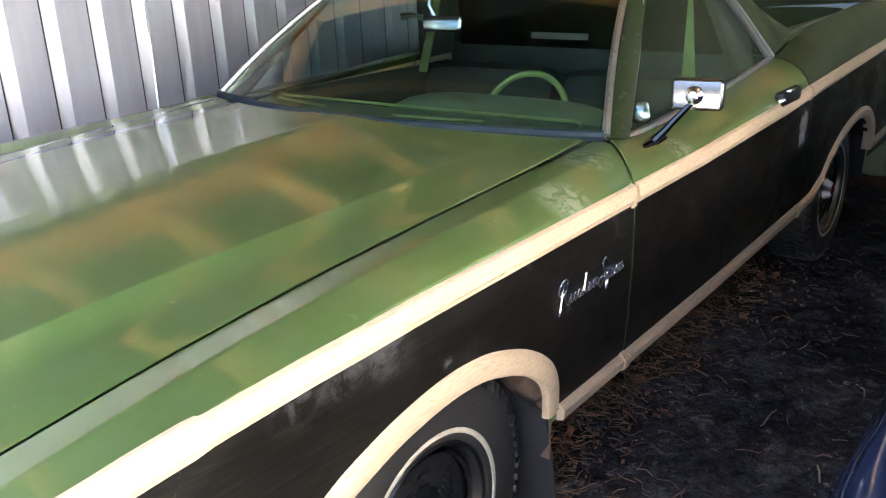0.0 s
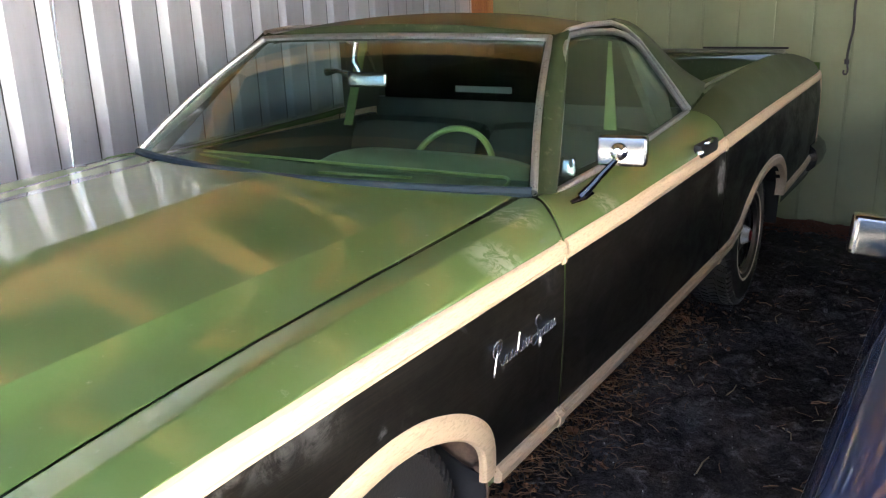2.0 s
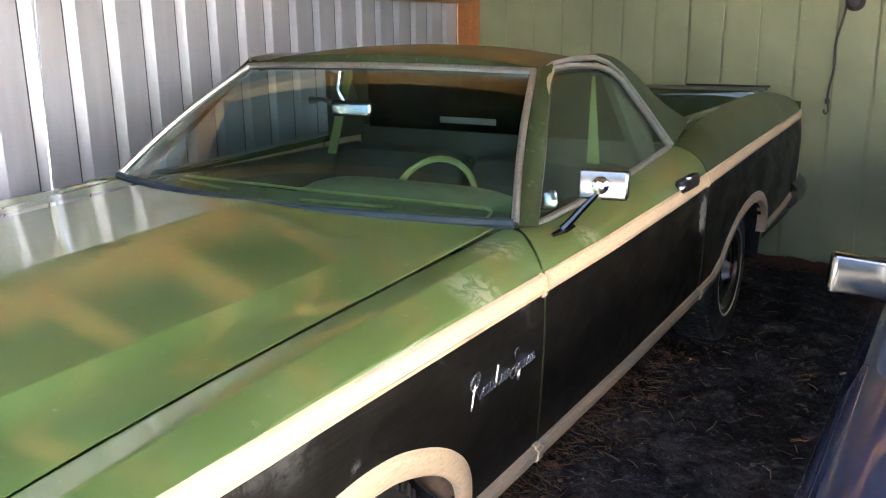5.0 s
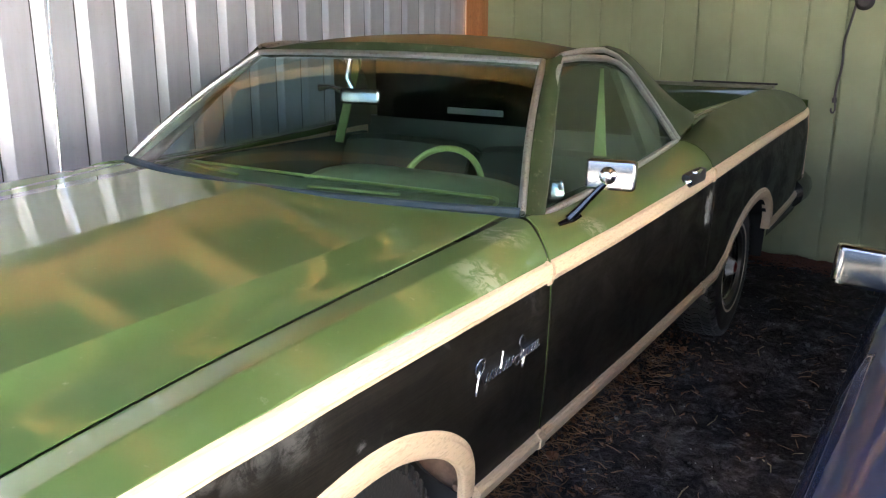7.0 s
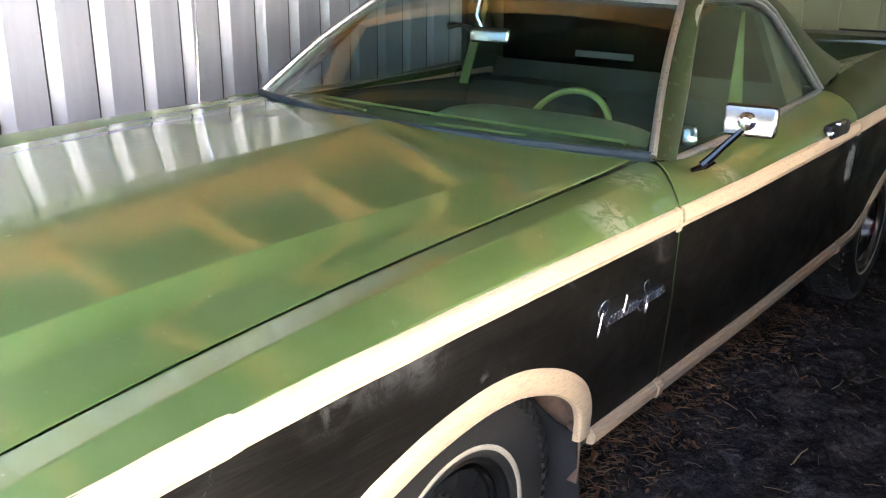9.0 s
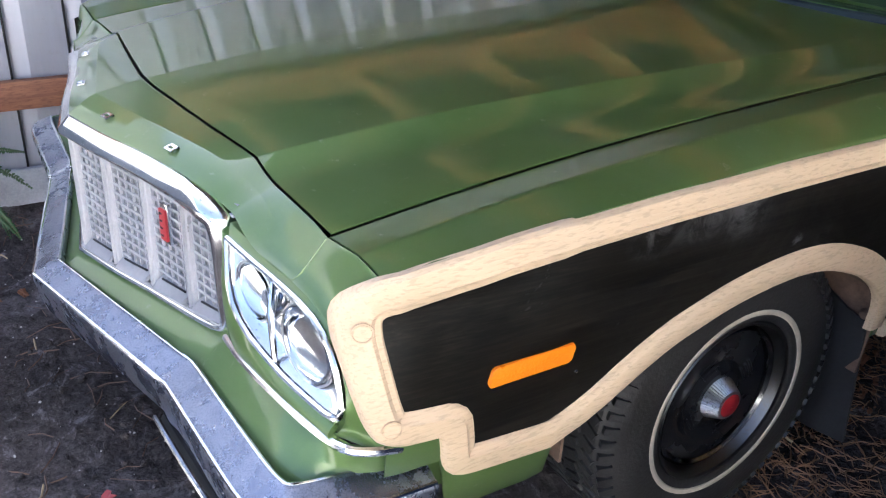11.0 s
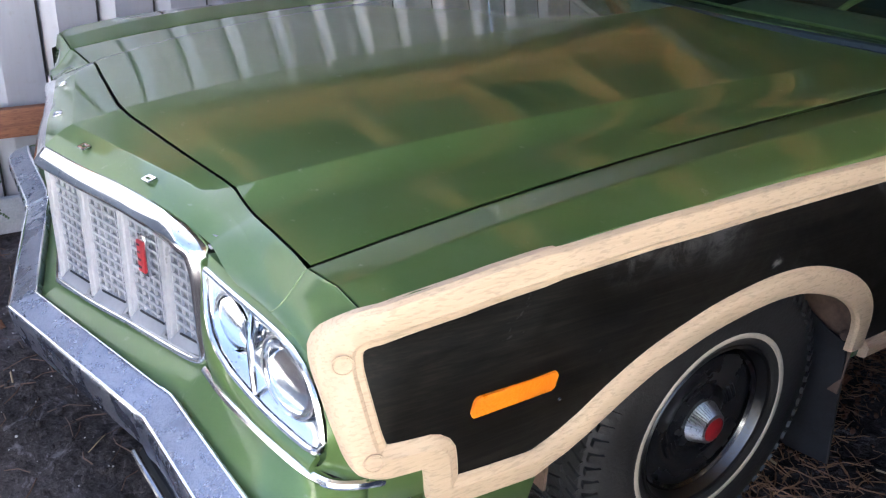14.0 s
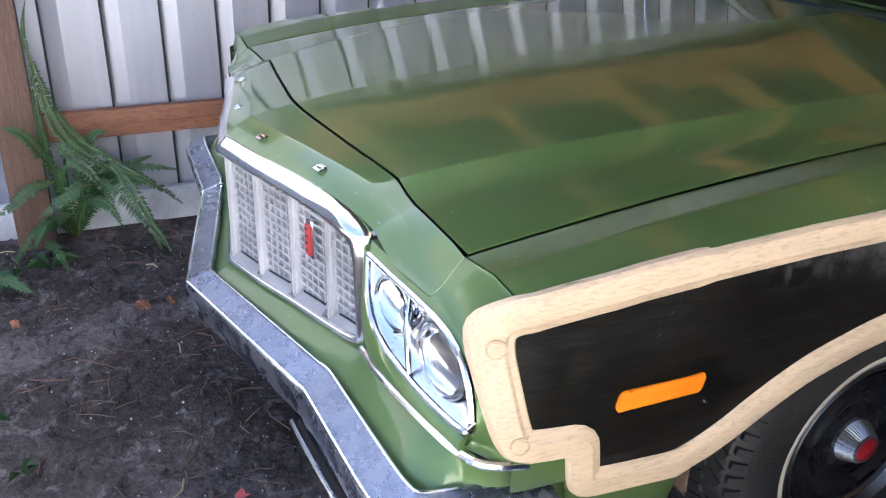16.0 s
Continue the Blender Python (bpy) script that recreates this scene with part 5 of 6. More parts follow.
for s in (1, -1):
    side = [ws_bottom(s).lerp(ws_top(s), f) + Vector((s * 0.004, -0.004 - 0.022 * math.sin(math.pi * f), 0.004 + 0.010 * math.sin(math.pi * f))) for f in span(0, 1, 10)]
    part("side_bright_trim", tube(side, 0.011, 8, flat=1.3), DULL, ws)
part("cowl", solid_sheet([[(x, 0.70 + dy + 0.12 * (x / 0.8) ** 2, 0.945 + dz) for x in span(-0.80, 0.80, 16)] for dy, dz in ((0.0, -0.02), (0.05, 0.0), (0.10, 0.0))], (0, 0, -0.02)), BLACK, car)


def roof_point(u, f):
    """u across (-1 to 1), f from the screen to the rear edge."""
    front, rear = ws_top(u), Vector((0.585 * u, 2.13 + 0.03 * (1 - u * u), 1.352 - 0.03 * u * u))
    p = front.lerp(rear, f)
    crown = 0.045 * (1 - abs(u) ** 2.6) + 0.022
    p.z += crown * min(1.0, math.sin(math.pi * min(1, f * 0.9 + 0.1)) ** 0.45) if 0 < f < 1 else 0.006
    w = 1.0 + 0.065 * math.sin(math.pi * min(1, f + 0.02)) ** 0.5
    p.x *= w
    return p


rows = [[roof_point(u, f) for u in span(-1, 1, 28)] for f in (0.0, 0.02, 0.05, 0.1, 0.2, 0.35, 0.5, 0.65, 0.8, 0.9, 0.95, 0.98, 1.0)]
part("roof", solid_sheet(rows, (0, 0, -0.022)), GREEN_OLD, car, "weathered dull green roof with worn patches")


def a_pillar():
    a = [ws_bottom(1) + Vector((0.008, -0.004, 0)), ws_top(1) + Vector((0.008, -0.004, 0.008))]
    b = [Vector((0.828, 1.02, 0.952)), Vector((0.655, 1.475, 1.368))]
    rows = []
    for f in span(0, 1, 8):
        p, q = a[0].lerp(a[1], f), b[0].lerp(b[1], f)
        m = p.lerp(q, 0.5) + Vector((0.012, -0.008, 0.004))
        rows.append([p, p.lerp(m, 0.5) + Vector((0.003, -0.004, 0.002)), m, m.lerp(q, 0.6) + Vector((0.004, 0, 0.002)), q])
    return solid_sheet(rows, (-0.03, 0.012, -0.01))


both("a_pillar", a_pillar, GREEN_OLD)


def win(y, z):
    """A point on the leaning plane of the door glass."""
    return Vector((0.805 - (z - 0.955) * 0.40, y, z))


WIN = [(1.03, 0.953), (1.22, 1.13), (1.405, 1.315), (1.46, 1.348), (1.60, 1.352), (1.83, 1.342), (1.93, 1.322), (2.01, 1.285), (2.14, 1.16), (2.27, 1.015), (1.7, 0.972)]


def glass_side():
    return prism([win(*p) for p in WIN], (-0.005, 0, -0.002))


def window_frame():
    loop = [win(*p) + Vector((0.006, 0, 0.002)) for p in WIN[:10]]
    bm = tube(loop, 0.011, 8)
    return bm


def belt_seal():
    return tube([win(1.02, 0.951) + Vector((0.01, 0, 0)), win(1.6, 0.967) + Vector((0.01, 0, 0)), win(2.28, 1.012) + Vector((0.01, 0, 0))], 0.011, 8)


for s, d in ((1, doors[0]), (-1, doors[1])):
    g = part("door_glass", glass_side() if s > 0 else flip_x(glass_side()), GLASS, d, "tinted door glass", smooth=False)
    g.visible_shadow = False
    part("window_trim", window_frame() if s > 0 else flip_x(window_frame()), DULL, d, "worn bright window frame")
    part("belt_trim", belt_seal() if s > 0 else flip_x(belt_seal()), DULL, d)


def drip_rail():
    return tube([(0.640, 1.45, 1.352), (0.652, 1.47, 1.366), (0.662, 1.60, 1.376), (0.660, 1.80, 1.374), (0.655, 1.93, 1.352), (0.672, 2.03, 1.305), (0.72, 2.17, 1.18), (0.795, 2.30, 1.02)], 0.009, 8)


both("drip_rail", drip_rail, DULL)


def sail():
    """The rear pillar that sweeps from the roof to the bed rail."""
    outer = [(0.640, 1.86, 1.366), (0.645, 1.98, 1.345), (0.668, 2.07, 1.285), (0.715, 2.20, 1.165), (0.80, 2.31, 1.03)]
    inner = [(0.605, 1.93, 1.378), (0.612, 2.12, 1.358), (0.655, 2.27, 1.280), (0.715, 2.42, 1.165), (0.775, 2.60, 1.086)]
    o, i = resample_to(smooth_line(outer), 12), resample_to(smooth_line(inner), 12)
    rows = [[a, a.lerp(b, 0.3) + Vector((0.012, 0, 0.01)), a.lerp(b, 0.7) + Vector((0.012, 0, 0.012)), b] for a, b in zip(o, i)]
    return solid_sheet(rows, (-0.05, -0.005, -0.01))


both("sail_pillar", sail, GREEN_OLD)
part("rear_window", prism([(-0.585, 2.14, 1.33), (0.585, 2.14, 1.33), (0.68, 2.28, 1.02), (-0.68, 2.28, 1.02)], (0, -0.005, 0)), DARKGLASS, car, "dark rear window", smooth=False).visible_shadow = False
part("cab_back", box((1.5, 0.05, 0.46), (0, 2.31, 0.79), 0.01), INTERIOR, car)


# load bed
def rail():
    rows = []
    for y in span(2.46, 4.30, 20):
        z = lerp(y, [2.46, 2.56, 2.7, 4.2, 4.3], [1.066, 1.082, 1.087, 1.09, 1.078])
        x = lerp(y, [2.46, 3.6, 4.2, 4.3], [0.80, 0.80, 0.79, 0.765])
        rows.append([(x + 0.006, y, z - 0.006), (x - 0.004, y, z + 0.004), (x - 0.03, y, z + 0.006), (x - 0.075, y, z + 0.004), (x - 0.085, y, z - 0.01), (x - 0.087, y, z - 0.20), (x - 0.09, y, 0.70)])
    return solid_sheet(rows, (-0.006, 0, -0.012))


both("bed_side", rail, BED_SHADED)
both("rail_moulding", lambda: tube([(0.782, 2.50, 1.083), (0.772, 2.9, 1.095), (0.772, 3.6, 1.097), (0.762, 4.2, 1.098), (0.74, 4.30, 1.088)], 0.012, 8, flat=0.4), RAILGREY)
part("bed_floor", box((1.45, 2.0, 0.04), (0, 3.32, 0.70)), BED_SHADED, car)
tail = part("tailgate", box((1.46, 0.06, 0.42), (0, 4.335, 0.885), 0.012), BED_SHADED, car, "green tailgate with the bed's shade in its paint")
part("tailgate_cap", box((1.46, 0.075, 0.02), (0, 4.33, 1.100), 0.006), RAILGREY, tail)
part("tailgate_top", box((0.5, 0.02, 0.012), (0.5, 4.33, 1.118), 0.003), BLACK, tail)
for s in (1, -1):
    part("bed_latch", box((0.03, 0.05, 0.05), (s * 0.70, 4.28, 1.05), 0.006), BLACK, tail)
    part("tail_lamp", box((0.05, 0.06, 0.30), (s * 0.87, 4.44, 0.86), 0.012), RED, car, "tall red tail lamp")
    part("tail_pillar", solid_sheet([[(s * x, y, z) for z in (0.5, 0.7, 0.9, 1.03)] for x, y in ((0.915, 4.425), (0.89, 4.445), (0.83, 4.455), (0.70, 4.43))], (0, -0.02, 0)), GREEN, car)
part("rear_bumper", tube(smooth_line([(0.945, 4.08, 0.52), (0.95, 4.36, 0.52), (0.91, 4.50, 0.52), (0.6, 4.54, 0.52), (-0.6, 4.54, 0.52), (-0.91, 4.50, 0.52), (-0.95, 4.36, 0.52), (-0.945, 4.08, 0.52)]), 0.06, 10, flat=1.3), CHROME_OLD, car)

# cabin
dash = part("dashboard", solid_sheet([[(x, y + 0.16 * (x / 0.78) ** 2 * (1 - k / 6), z) for x in span(-0.76, 0.76, 20)] for k, (y, z) in enumerate(((0.80, 0.925), (0.92, 0.938), (1.02, 0.946), (1.08, 0.948), (1.115, 0.942), (1.13, 0.91), (1.13, 0.70)))], (0, 0, -0.03)), DASH, car, "dark green padded dashboard")
part("dash_piping", tube([(x, 1.105 + 0.02 * (x / 0.7) + 0.02 * abs(x), 0.955) for x in span(-0.66, 0.60, 20)] + [(0.625, 1.115, 0.955), (0.64, 1.09, 0.954), (0.66, 1.03, 0.953)], 0.005, 6), LIME, dash, "pale green dash edge piping")
part("dash_vent", box((0.33, 0.014, 0.008), (0.17, 1.003, 0.951), 0.003, (0, 0, 9)), LIME, dash)
part("dash_vent", box((0.30, 0.012, 0.008), (-0.47, 1.02, 0.953), 0.003, (0, 0, -10)), LIME, dash)
part("instrument_hood", solid_sheet([[(x, y + 0.03 * x, z - 0.045 * abs((x - 0.24) / 0.42) ** 5) for x in span(-0.18, 0.66, 22)] for y, z in ((1.124, 0.945), (1.14, 0.962), (1.18, 0.978), (1.23, 0.986), (1.28, 0.984), (1.31, 0.968), (1.312, 0.90))], (0, 0, -0.015)), DASH, dash)
wheel_c, tilt = Vector((0.262, 1.36, 0.893)), radians(62)
ring = [wheel_c + Vector((0.165 * math.cos(a), 0.165 * math.sin(a) * math.cos(tilt), 0.165 * math.sin(a) * math.sin(tilt))) for a in (2 * math.pi * k / 48 for k in range(49))]
steer = part("steering_wheel", tube(ring, 0.011, 10, caps=False), LIME, car, "pale green steering wheel")
bm = bmesh.new()
for k in range(26):
    p = ring[k * 48 // 26]
    bmesh.ops.create_icosphere(bm, subdivisions=1, radius=0.0125, matrix=Matrix.Translation(p))
part("finger_grip", bm, LIME, steer)
for a in (-0.25, math.pi + 0.25):
    q = wheel_c + Vector((0.165 * math.cos(a), 0.165 * math.sin(a) * math.cos(tilt), 0.165 * math.sin(a) * math.sin(tilt)))
    part("spoke", tube([wheel_c + Vector((0, -0.03, -0.02)), q], [0.03, 0.014], 8, flat=0.4), LIME, steer)
part("column", tube([wheel_c + Vector((0, -0.02, -0.01)), (0.26, 1.10, 0.78)], 0.035, 12), DASH, steer)


def seat_row(s):
    rows = []
    for x in span(0.03, 0.70, 10):
        e = 0.02 * (1 - ((x - 0.365) / 0.335) ** 4)
        rows.append([(s * x, y, z + e) for y, z in ((1.45, 0.42), (1.42, 0.55), (1.55, 0.60), (1.85, 0.58), (1.95, 0.62), (2.03, 0.87), (2.06, 0.925), (2.10, 0.945), (2.15, 0.92), (2.16, 0.55))])
    return solid_sheet(rows, (0, 0.02, -0.02))


part("bench_seat", seat_row(1), INTERIOR, car, "dark green vinyl bench seat")
part("bench_seat", seat_row(-1), INTERIOR, car)
part("cabin_floor", box((1.5, 1.4, 0.04), (0, 1.5, 0.36)), UNDER, car)
part("headliner", solid_sheet([[roof_point(u, f) + Vector((0, 0, -0.035)) for u in span(-0.95, 0.95, 12)] for f in span(0.04, 0.97, 8)], (0, 0, -0.006)), INTERIOR, car)
for s in (1, -1):
    part("inner_door", solid_sheet([[(s * 0.76, y, z) for z in (0.42, 0.7, 0.945)] for y in span(0.98, 2.26, 8)], (-s * 0.03, 0, 0)), INTERIOR, car)
    part("back_corner", prism([(s * 0.66, 1.93, 1.30), (s * 0.70, 2.22, 1.20), (s * 0.74, 2.26, 0.98), (s * 0.755, 2.05, 0.98)], (-s * 0.03, 0, 0)), INTERIOR, car)
belt = part("seat_belt", prism([(-0.615, 2.01, 1.30), (-0.57, 2.01, 1.30), (-0.675, 2.0, 0.92), (-0.725, 2.0, 0.92)], (0, 0.006, 0)), STRAP, car, "pale green belt webbing")
part("belt_guide", box((0.06, 0.02, 0.05), (-0.60, 2.005, 1.275), 0.006), STRAP, belt)
part("seat_belt", prism([(0.575, 1.98, 1.30), (0.585, 1.98, 1.30), (0.635, 1.93, 0.98), (0.585, 1.93, 0.98)], (0, 0.006, 0)), STRAP, car)
rv = part("rear_view_mirror", box((0.15, 0.03, 0.055), (-0.045, 1.33, 1.208), 0.014, (-10, 0, 10), segs=3), MIRRORBACK, car, "grey inside mirror on a bright stem")
part("stem", tube([(-0.10, 1.345, 1.335), (-0.11, 1.34, 1.27), (-0.09, 1.345, 1.225)], 0.010, 8), CHROME, rv)
part("stem_knob", tube([(-0.215, 1.31, 1.232), (-0.17, 1.315, 1.238), (-0.12, 1.32, 1.225)], [0.014, 0.008, 0.012], 8), CHROME, rv)
part("window_sticker", box((0.28, 0.004, 0.026), (-0.07, 2.168, 1.083), 0, (0, 0, 0)), GREYPL, car, "pale strip on the rear window")

# outside mirror, antenna, trim on the cowl
mir = part("door_mirror", box((0.129, 0.045, 0.080), (1.013, 1.02, 1.084), 0.014, (-4, 0, 10), segs=3), MIRRORBACK, doors[0], "chrome rectangular door mirror")
part("mirror_arm", tube(smooth_line([(0.925, 0.962, 0.965), (0.942, 0.970, 0.985), (0.968, 0.985, 1.020), (1.010, 1.0, 1.070)]), [0.013 - 0.0004 * k for k in range(16)], 8), DARKCHROME, mir)
part("arm_foot", tube([(0.905, 0.942, 0.952), (0.930, 0.965, 0.964), (0.945, 0.990, 0.972)], [0.010, 0.016, 0.007], 10, flat=0.5), DARKCHROME, mir)
part("pivot", lathe_at([(0, 0.024), (0.006, 0.022), (0.012, 0.013), (0.018, 0.012), (0.020, 0.001)], (1.011, 0.998, 1.084), (0, 0, -80), 24), CHROME, mir)
part("inner_mirror_reflector", box((0.05, 0.015, 0.06), (0.768, 1.21, 0.985), 0.012, (-12, 0, 30)), CHROME_OLD, doors[0])
ant = part("antenna", tube([(-0.87, 0.693, 0.945), (-0.872, 0.715, 1.5), (-0.876, 0.73, 1.75)], [0.0028, 0.002, 0.0012], 6), CHROME, car, "thin whip antenna")
part("antenna_base", tube([(-0.90, 0.675, 0.940), (-0.865, 0.695, 0.950), (-0.82, 0.71, 0.954)], [0.012, 0.018, 0.010], 8, flat=0.5), CHROME, ant)


# ---- the blue car beside it ----
blue = empty("blue_car", 2.6, 1.5, 0, label="blue old car with a chrome door mirror, parked beside", category="car")


def blue_side(y):
    """Half section of the near side, from the sill up to the bonnet's middle."""
    f = lerp(y, [-0.62, -0.45, -0.1, 3.6], [0.16, 0.05, 0.0, 0.0])
    z = lerp(y, [-0.62, -0.3, 0.6, 1.4], [0.86, 0.92, 0.965, 0.985])
    return [(1.74 + f, 0.30), (1.70 + f, 0.42), (1.675 + f, 0.62), (1.655 + f, 0.74), (1.650 + f, 0.80), (1.665 + f, 0.845), (1.70 + f, z - 0.03), (1.735 + f, z - 0.006), (1.76 + f, z), (1.80 + f, z + 0.004), (1.95 + f * 0.6, z + 0.015), (2.2, z + 0.03), (2.62, z + 0.05)]


def blue_shell(ys, a=0, b=13):
    return solid_sheet([[(x, y, z) for x, z in blue_side(y)[a:b]] for y in ys], (0.012, 0, -0.008))


part("fender", blue_shell(span(-0.62, 0.66, 22), 0, 10), BLUE, blue)
part("bonnet", blue_shell(span(-0.60, 0.62, 18), 10, 13), BLUE, blue)
part("door", blue_shell(span(0.668, 1.95, 16), 0, 10), BLUE, blue)
part("quarter", blue_shell(span(1.958, 4.1, 20), 0, 11), BLUE, blue)
part("nose", solid_sheet([[(x, -0.62 - 0.05 * math.sin((x - 1.9) * 4.3) * (1 if x > 1.9 else 0), z) for x in span(1.90, 2.62, 8)] for z in (0.3, 0.55, 0.8, 0.9)], (0, 0.02, 0)), CHROME_OLD, blue)


def mirrored(bm):
    """The same panel on the blue car's other side."""
    for v in bm.verts:
        v.co.x = 5.24 - v.co.x
    bmesh.ops.reverse_faces(bm, faces=bm.faces[:])
    return bm


part("fender", mirrored(blue_shell(span(-0.62, 0.66, 22), 0, 10)), BLUE, blue)
part("bonnet", mirrored(blue_shell(span(-0.60, 0.62, 18), 10, 13)), BLUE, blue)
part("door", mirrored(blue_shell(span(0.668, 1.95, 16), 0, 10)), BLUE, blue)
part("quarter", mirrored(blue_shell(span(1.958, 4.1, 20), 0, 11)), BLUE, blue)
for flip in (False, True):
    for name, a, b in (("cowl_panel", 0.628, 1.22), ("trunk_lid", 3.12, 4.1)):
        bm = blue_shell(span(a, b, 8), 9, 13)
        part(name, mirrored(bm) if flip else bm, BLUE, blue)
part("tail_panel", solid_sheet([[(x, 4.10, z) for x in span(1.70, 3.54, 8)] for z in (0.3, 0.55, 0.8, 0.99)], (0, 0.02, 0)), BLUE, blue)
part("floor_pan", box((1.7, 4.5, 0.06), (2.62, 1.75, 0.33)), UNDER, blue)


def ring_at(x0, x1, y0, y1, z, n=5):
    return [(x, y0, z) for x in span(x0, x1, n)][:-1] + [(x1, y, z) for y in span(y0, y1, n)][:-1] + [(x, y1, z) for x in span(x1, x0, n)][:-1] + [(x0, y, z) for y in span(y1, y0, n)][:-1]


house = sheet([ring_at(1.90, 3.34, 1.18, 3.15, 0.97), ring_at(1.99, 3.25, 1.38, 2.95, 1.16), ring_at(2.08, 3.16, 1.60, 2.72, 1.345), ring_at(2.16, 3.08, 1.70, 2.60, 1.375), ring_at(2.50, 2.74, 2.1, 2.2, 1.385)], close_u=True)
bmesh.ops.recalc_face_normals(house, faces=house.faces)
part("cabin", house, BLUE, blue)
part("windshield", prism([(2.00, 1.212, 1.012), (3.24, 1.212, 1.012), (3.13, 1.565, 1.325), (2.11, 1.565, 1.325)], (0, -0.012, 0.012)), DARKGLASS, blue, "dark windshield", smooth=False)
for x0, x1, d in ((1.935, 2.065, -0.012), (3.305, 3.175, 0.012)):
    part("side_window", prism([(x0, 1.45, 1.04), (x0, 2.90, 1.04), (x1, 2.66, 1.315), (x1, 1.70, 1.315)], (d, 0, 0.006)), DARKGLASS, blue, smooth=False)
part("sill_trim", tube([(1.652, y, 0.775) for y in span(-0.4, 3.8, 8)], 0.008, 6), DULL, blue)
bmir = part("door_mirror", box((0.145, 0.05, 0.080), (1.672, 0.72, 1.009), 0.012, (-4, 6, 14), segs=3), MIRRORBACK, blue, "pitted chrome rectangular mirror")
part("mirror_face", box((0.125, 0.004, 0.064), (1.679, 0.692, 1.010), 0.004, (-4, 6, 14)), DARKCHROME, bmir)
part("mirror_arm", tube(smooth_line([(1.70, 0.74, 0.99), (1.705, 0.75, 0.965), (1.73, 0.76, 0.945)]), 0.012, 8), CHROME_OLD, bmir)

for wy in (0.25, 3.05):
    for wx, sx in ((1.80, -1), (3.35, 1)):
        part("tyre", lathe_at([(-0.09, 0.2), (-0.10, 0.28), (-0.08, 0.33), (0.08, 0.33), (0.10, 0.28), (0.09, 0.2), (0.05, 0.18), (0.05, 0.001)], (wx, wy, 0.325), (0, 0, 0 if sx > 0 else 180)), RUBBER, blue)


# ---- fern and ground litter ----
rng = random.Random(4)


def frond(base, ctrl, tip, width=0.045, seed=0):
    """One arching frond: a stem with paired leaflets that taper to the tip."""
    r = random.Random(seed)
    base, ctrl, tip = Vector(base), Vector(ctrl), Vector(tip)
    n = max(10, int(((ctrl - base).length + (tip - ctrl).length) / 0.0085))
    stem, leaf = bmesh.new(), bmesh.new()
    pts = [(1 - t) ** 2 * base + 2 * t * (1 - t) * ctrl + t * t * tip + Vector((0, 0, 0.006 * math.sin(9 * t + seed))) for t in span(0, 1, n)]
    tube(pts, [0.0028 * (1 - 0.8 * i / n) for i in range(n + 1)], 5, into=stem)
    for i in range(2, n + 1):
        t = i / n
        d = (pts[min(i + 1, n)] - pts[i - 1]).normalized()
        side = d.cross(Vector((0.75, -0.1, 0.65)))
        side = side.normalized() if side.length > 0.1 else Vector((0, 1, 0))
        up = side.cross(d)
        w = 0.72 * width * min(1.0, 0.35 + 2.2 * t) * (1 - t ** 3.0 * 0.85) * r.uniform(0.85, 1.1)
        for s in (-1, 1):
            if r.random() < 0.05:
                continue
            dirv = (side * s + d * r.uniform(0.1, 0.45)).normalized()
            drop = Vector((0, 0, -w * r.uniform(0.05, 0.35)))
            tipv = pts[i] + dirv * w + drop
            q = pts[i] + dirv * w * 0.45 + up * 0.003 + drop * 0.3
            h = d * 0.0048
            a, b, c, e = (leaf.verts.new(v) for v in (pts[i] - h * 0.5, q - h, tipv, q + h))
            f = leaf.verts.new(pts[i] + h * 0.5)
            leaf.faces.new([a, b, e, f])
            leaf.faces.new([b, c, e])
    return stem, leaf


fern = empty("fern_plant", -1.42, -1.36, 0, label="green sword fern growing against the timber post", category="plant")
ROOT = (-1.46, -1.36, 0.0)
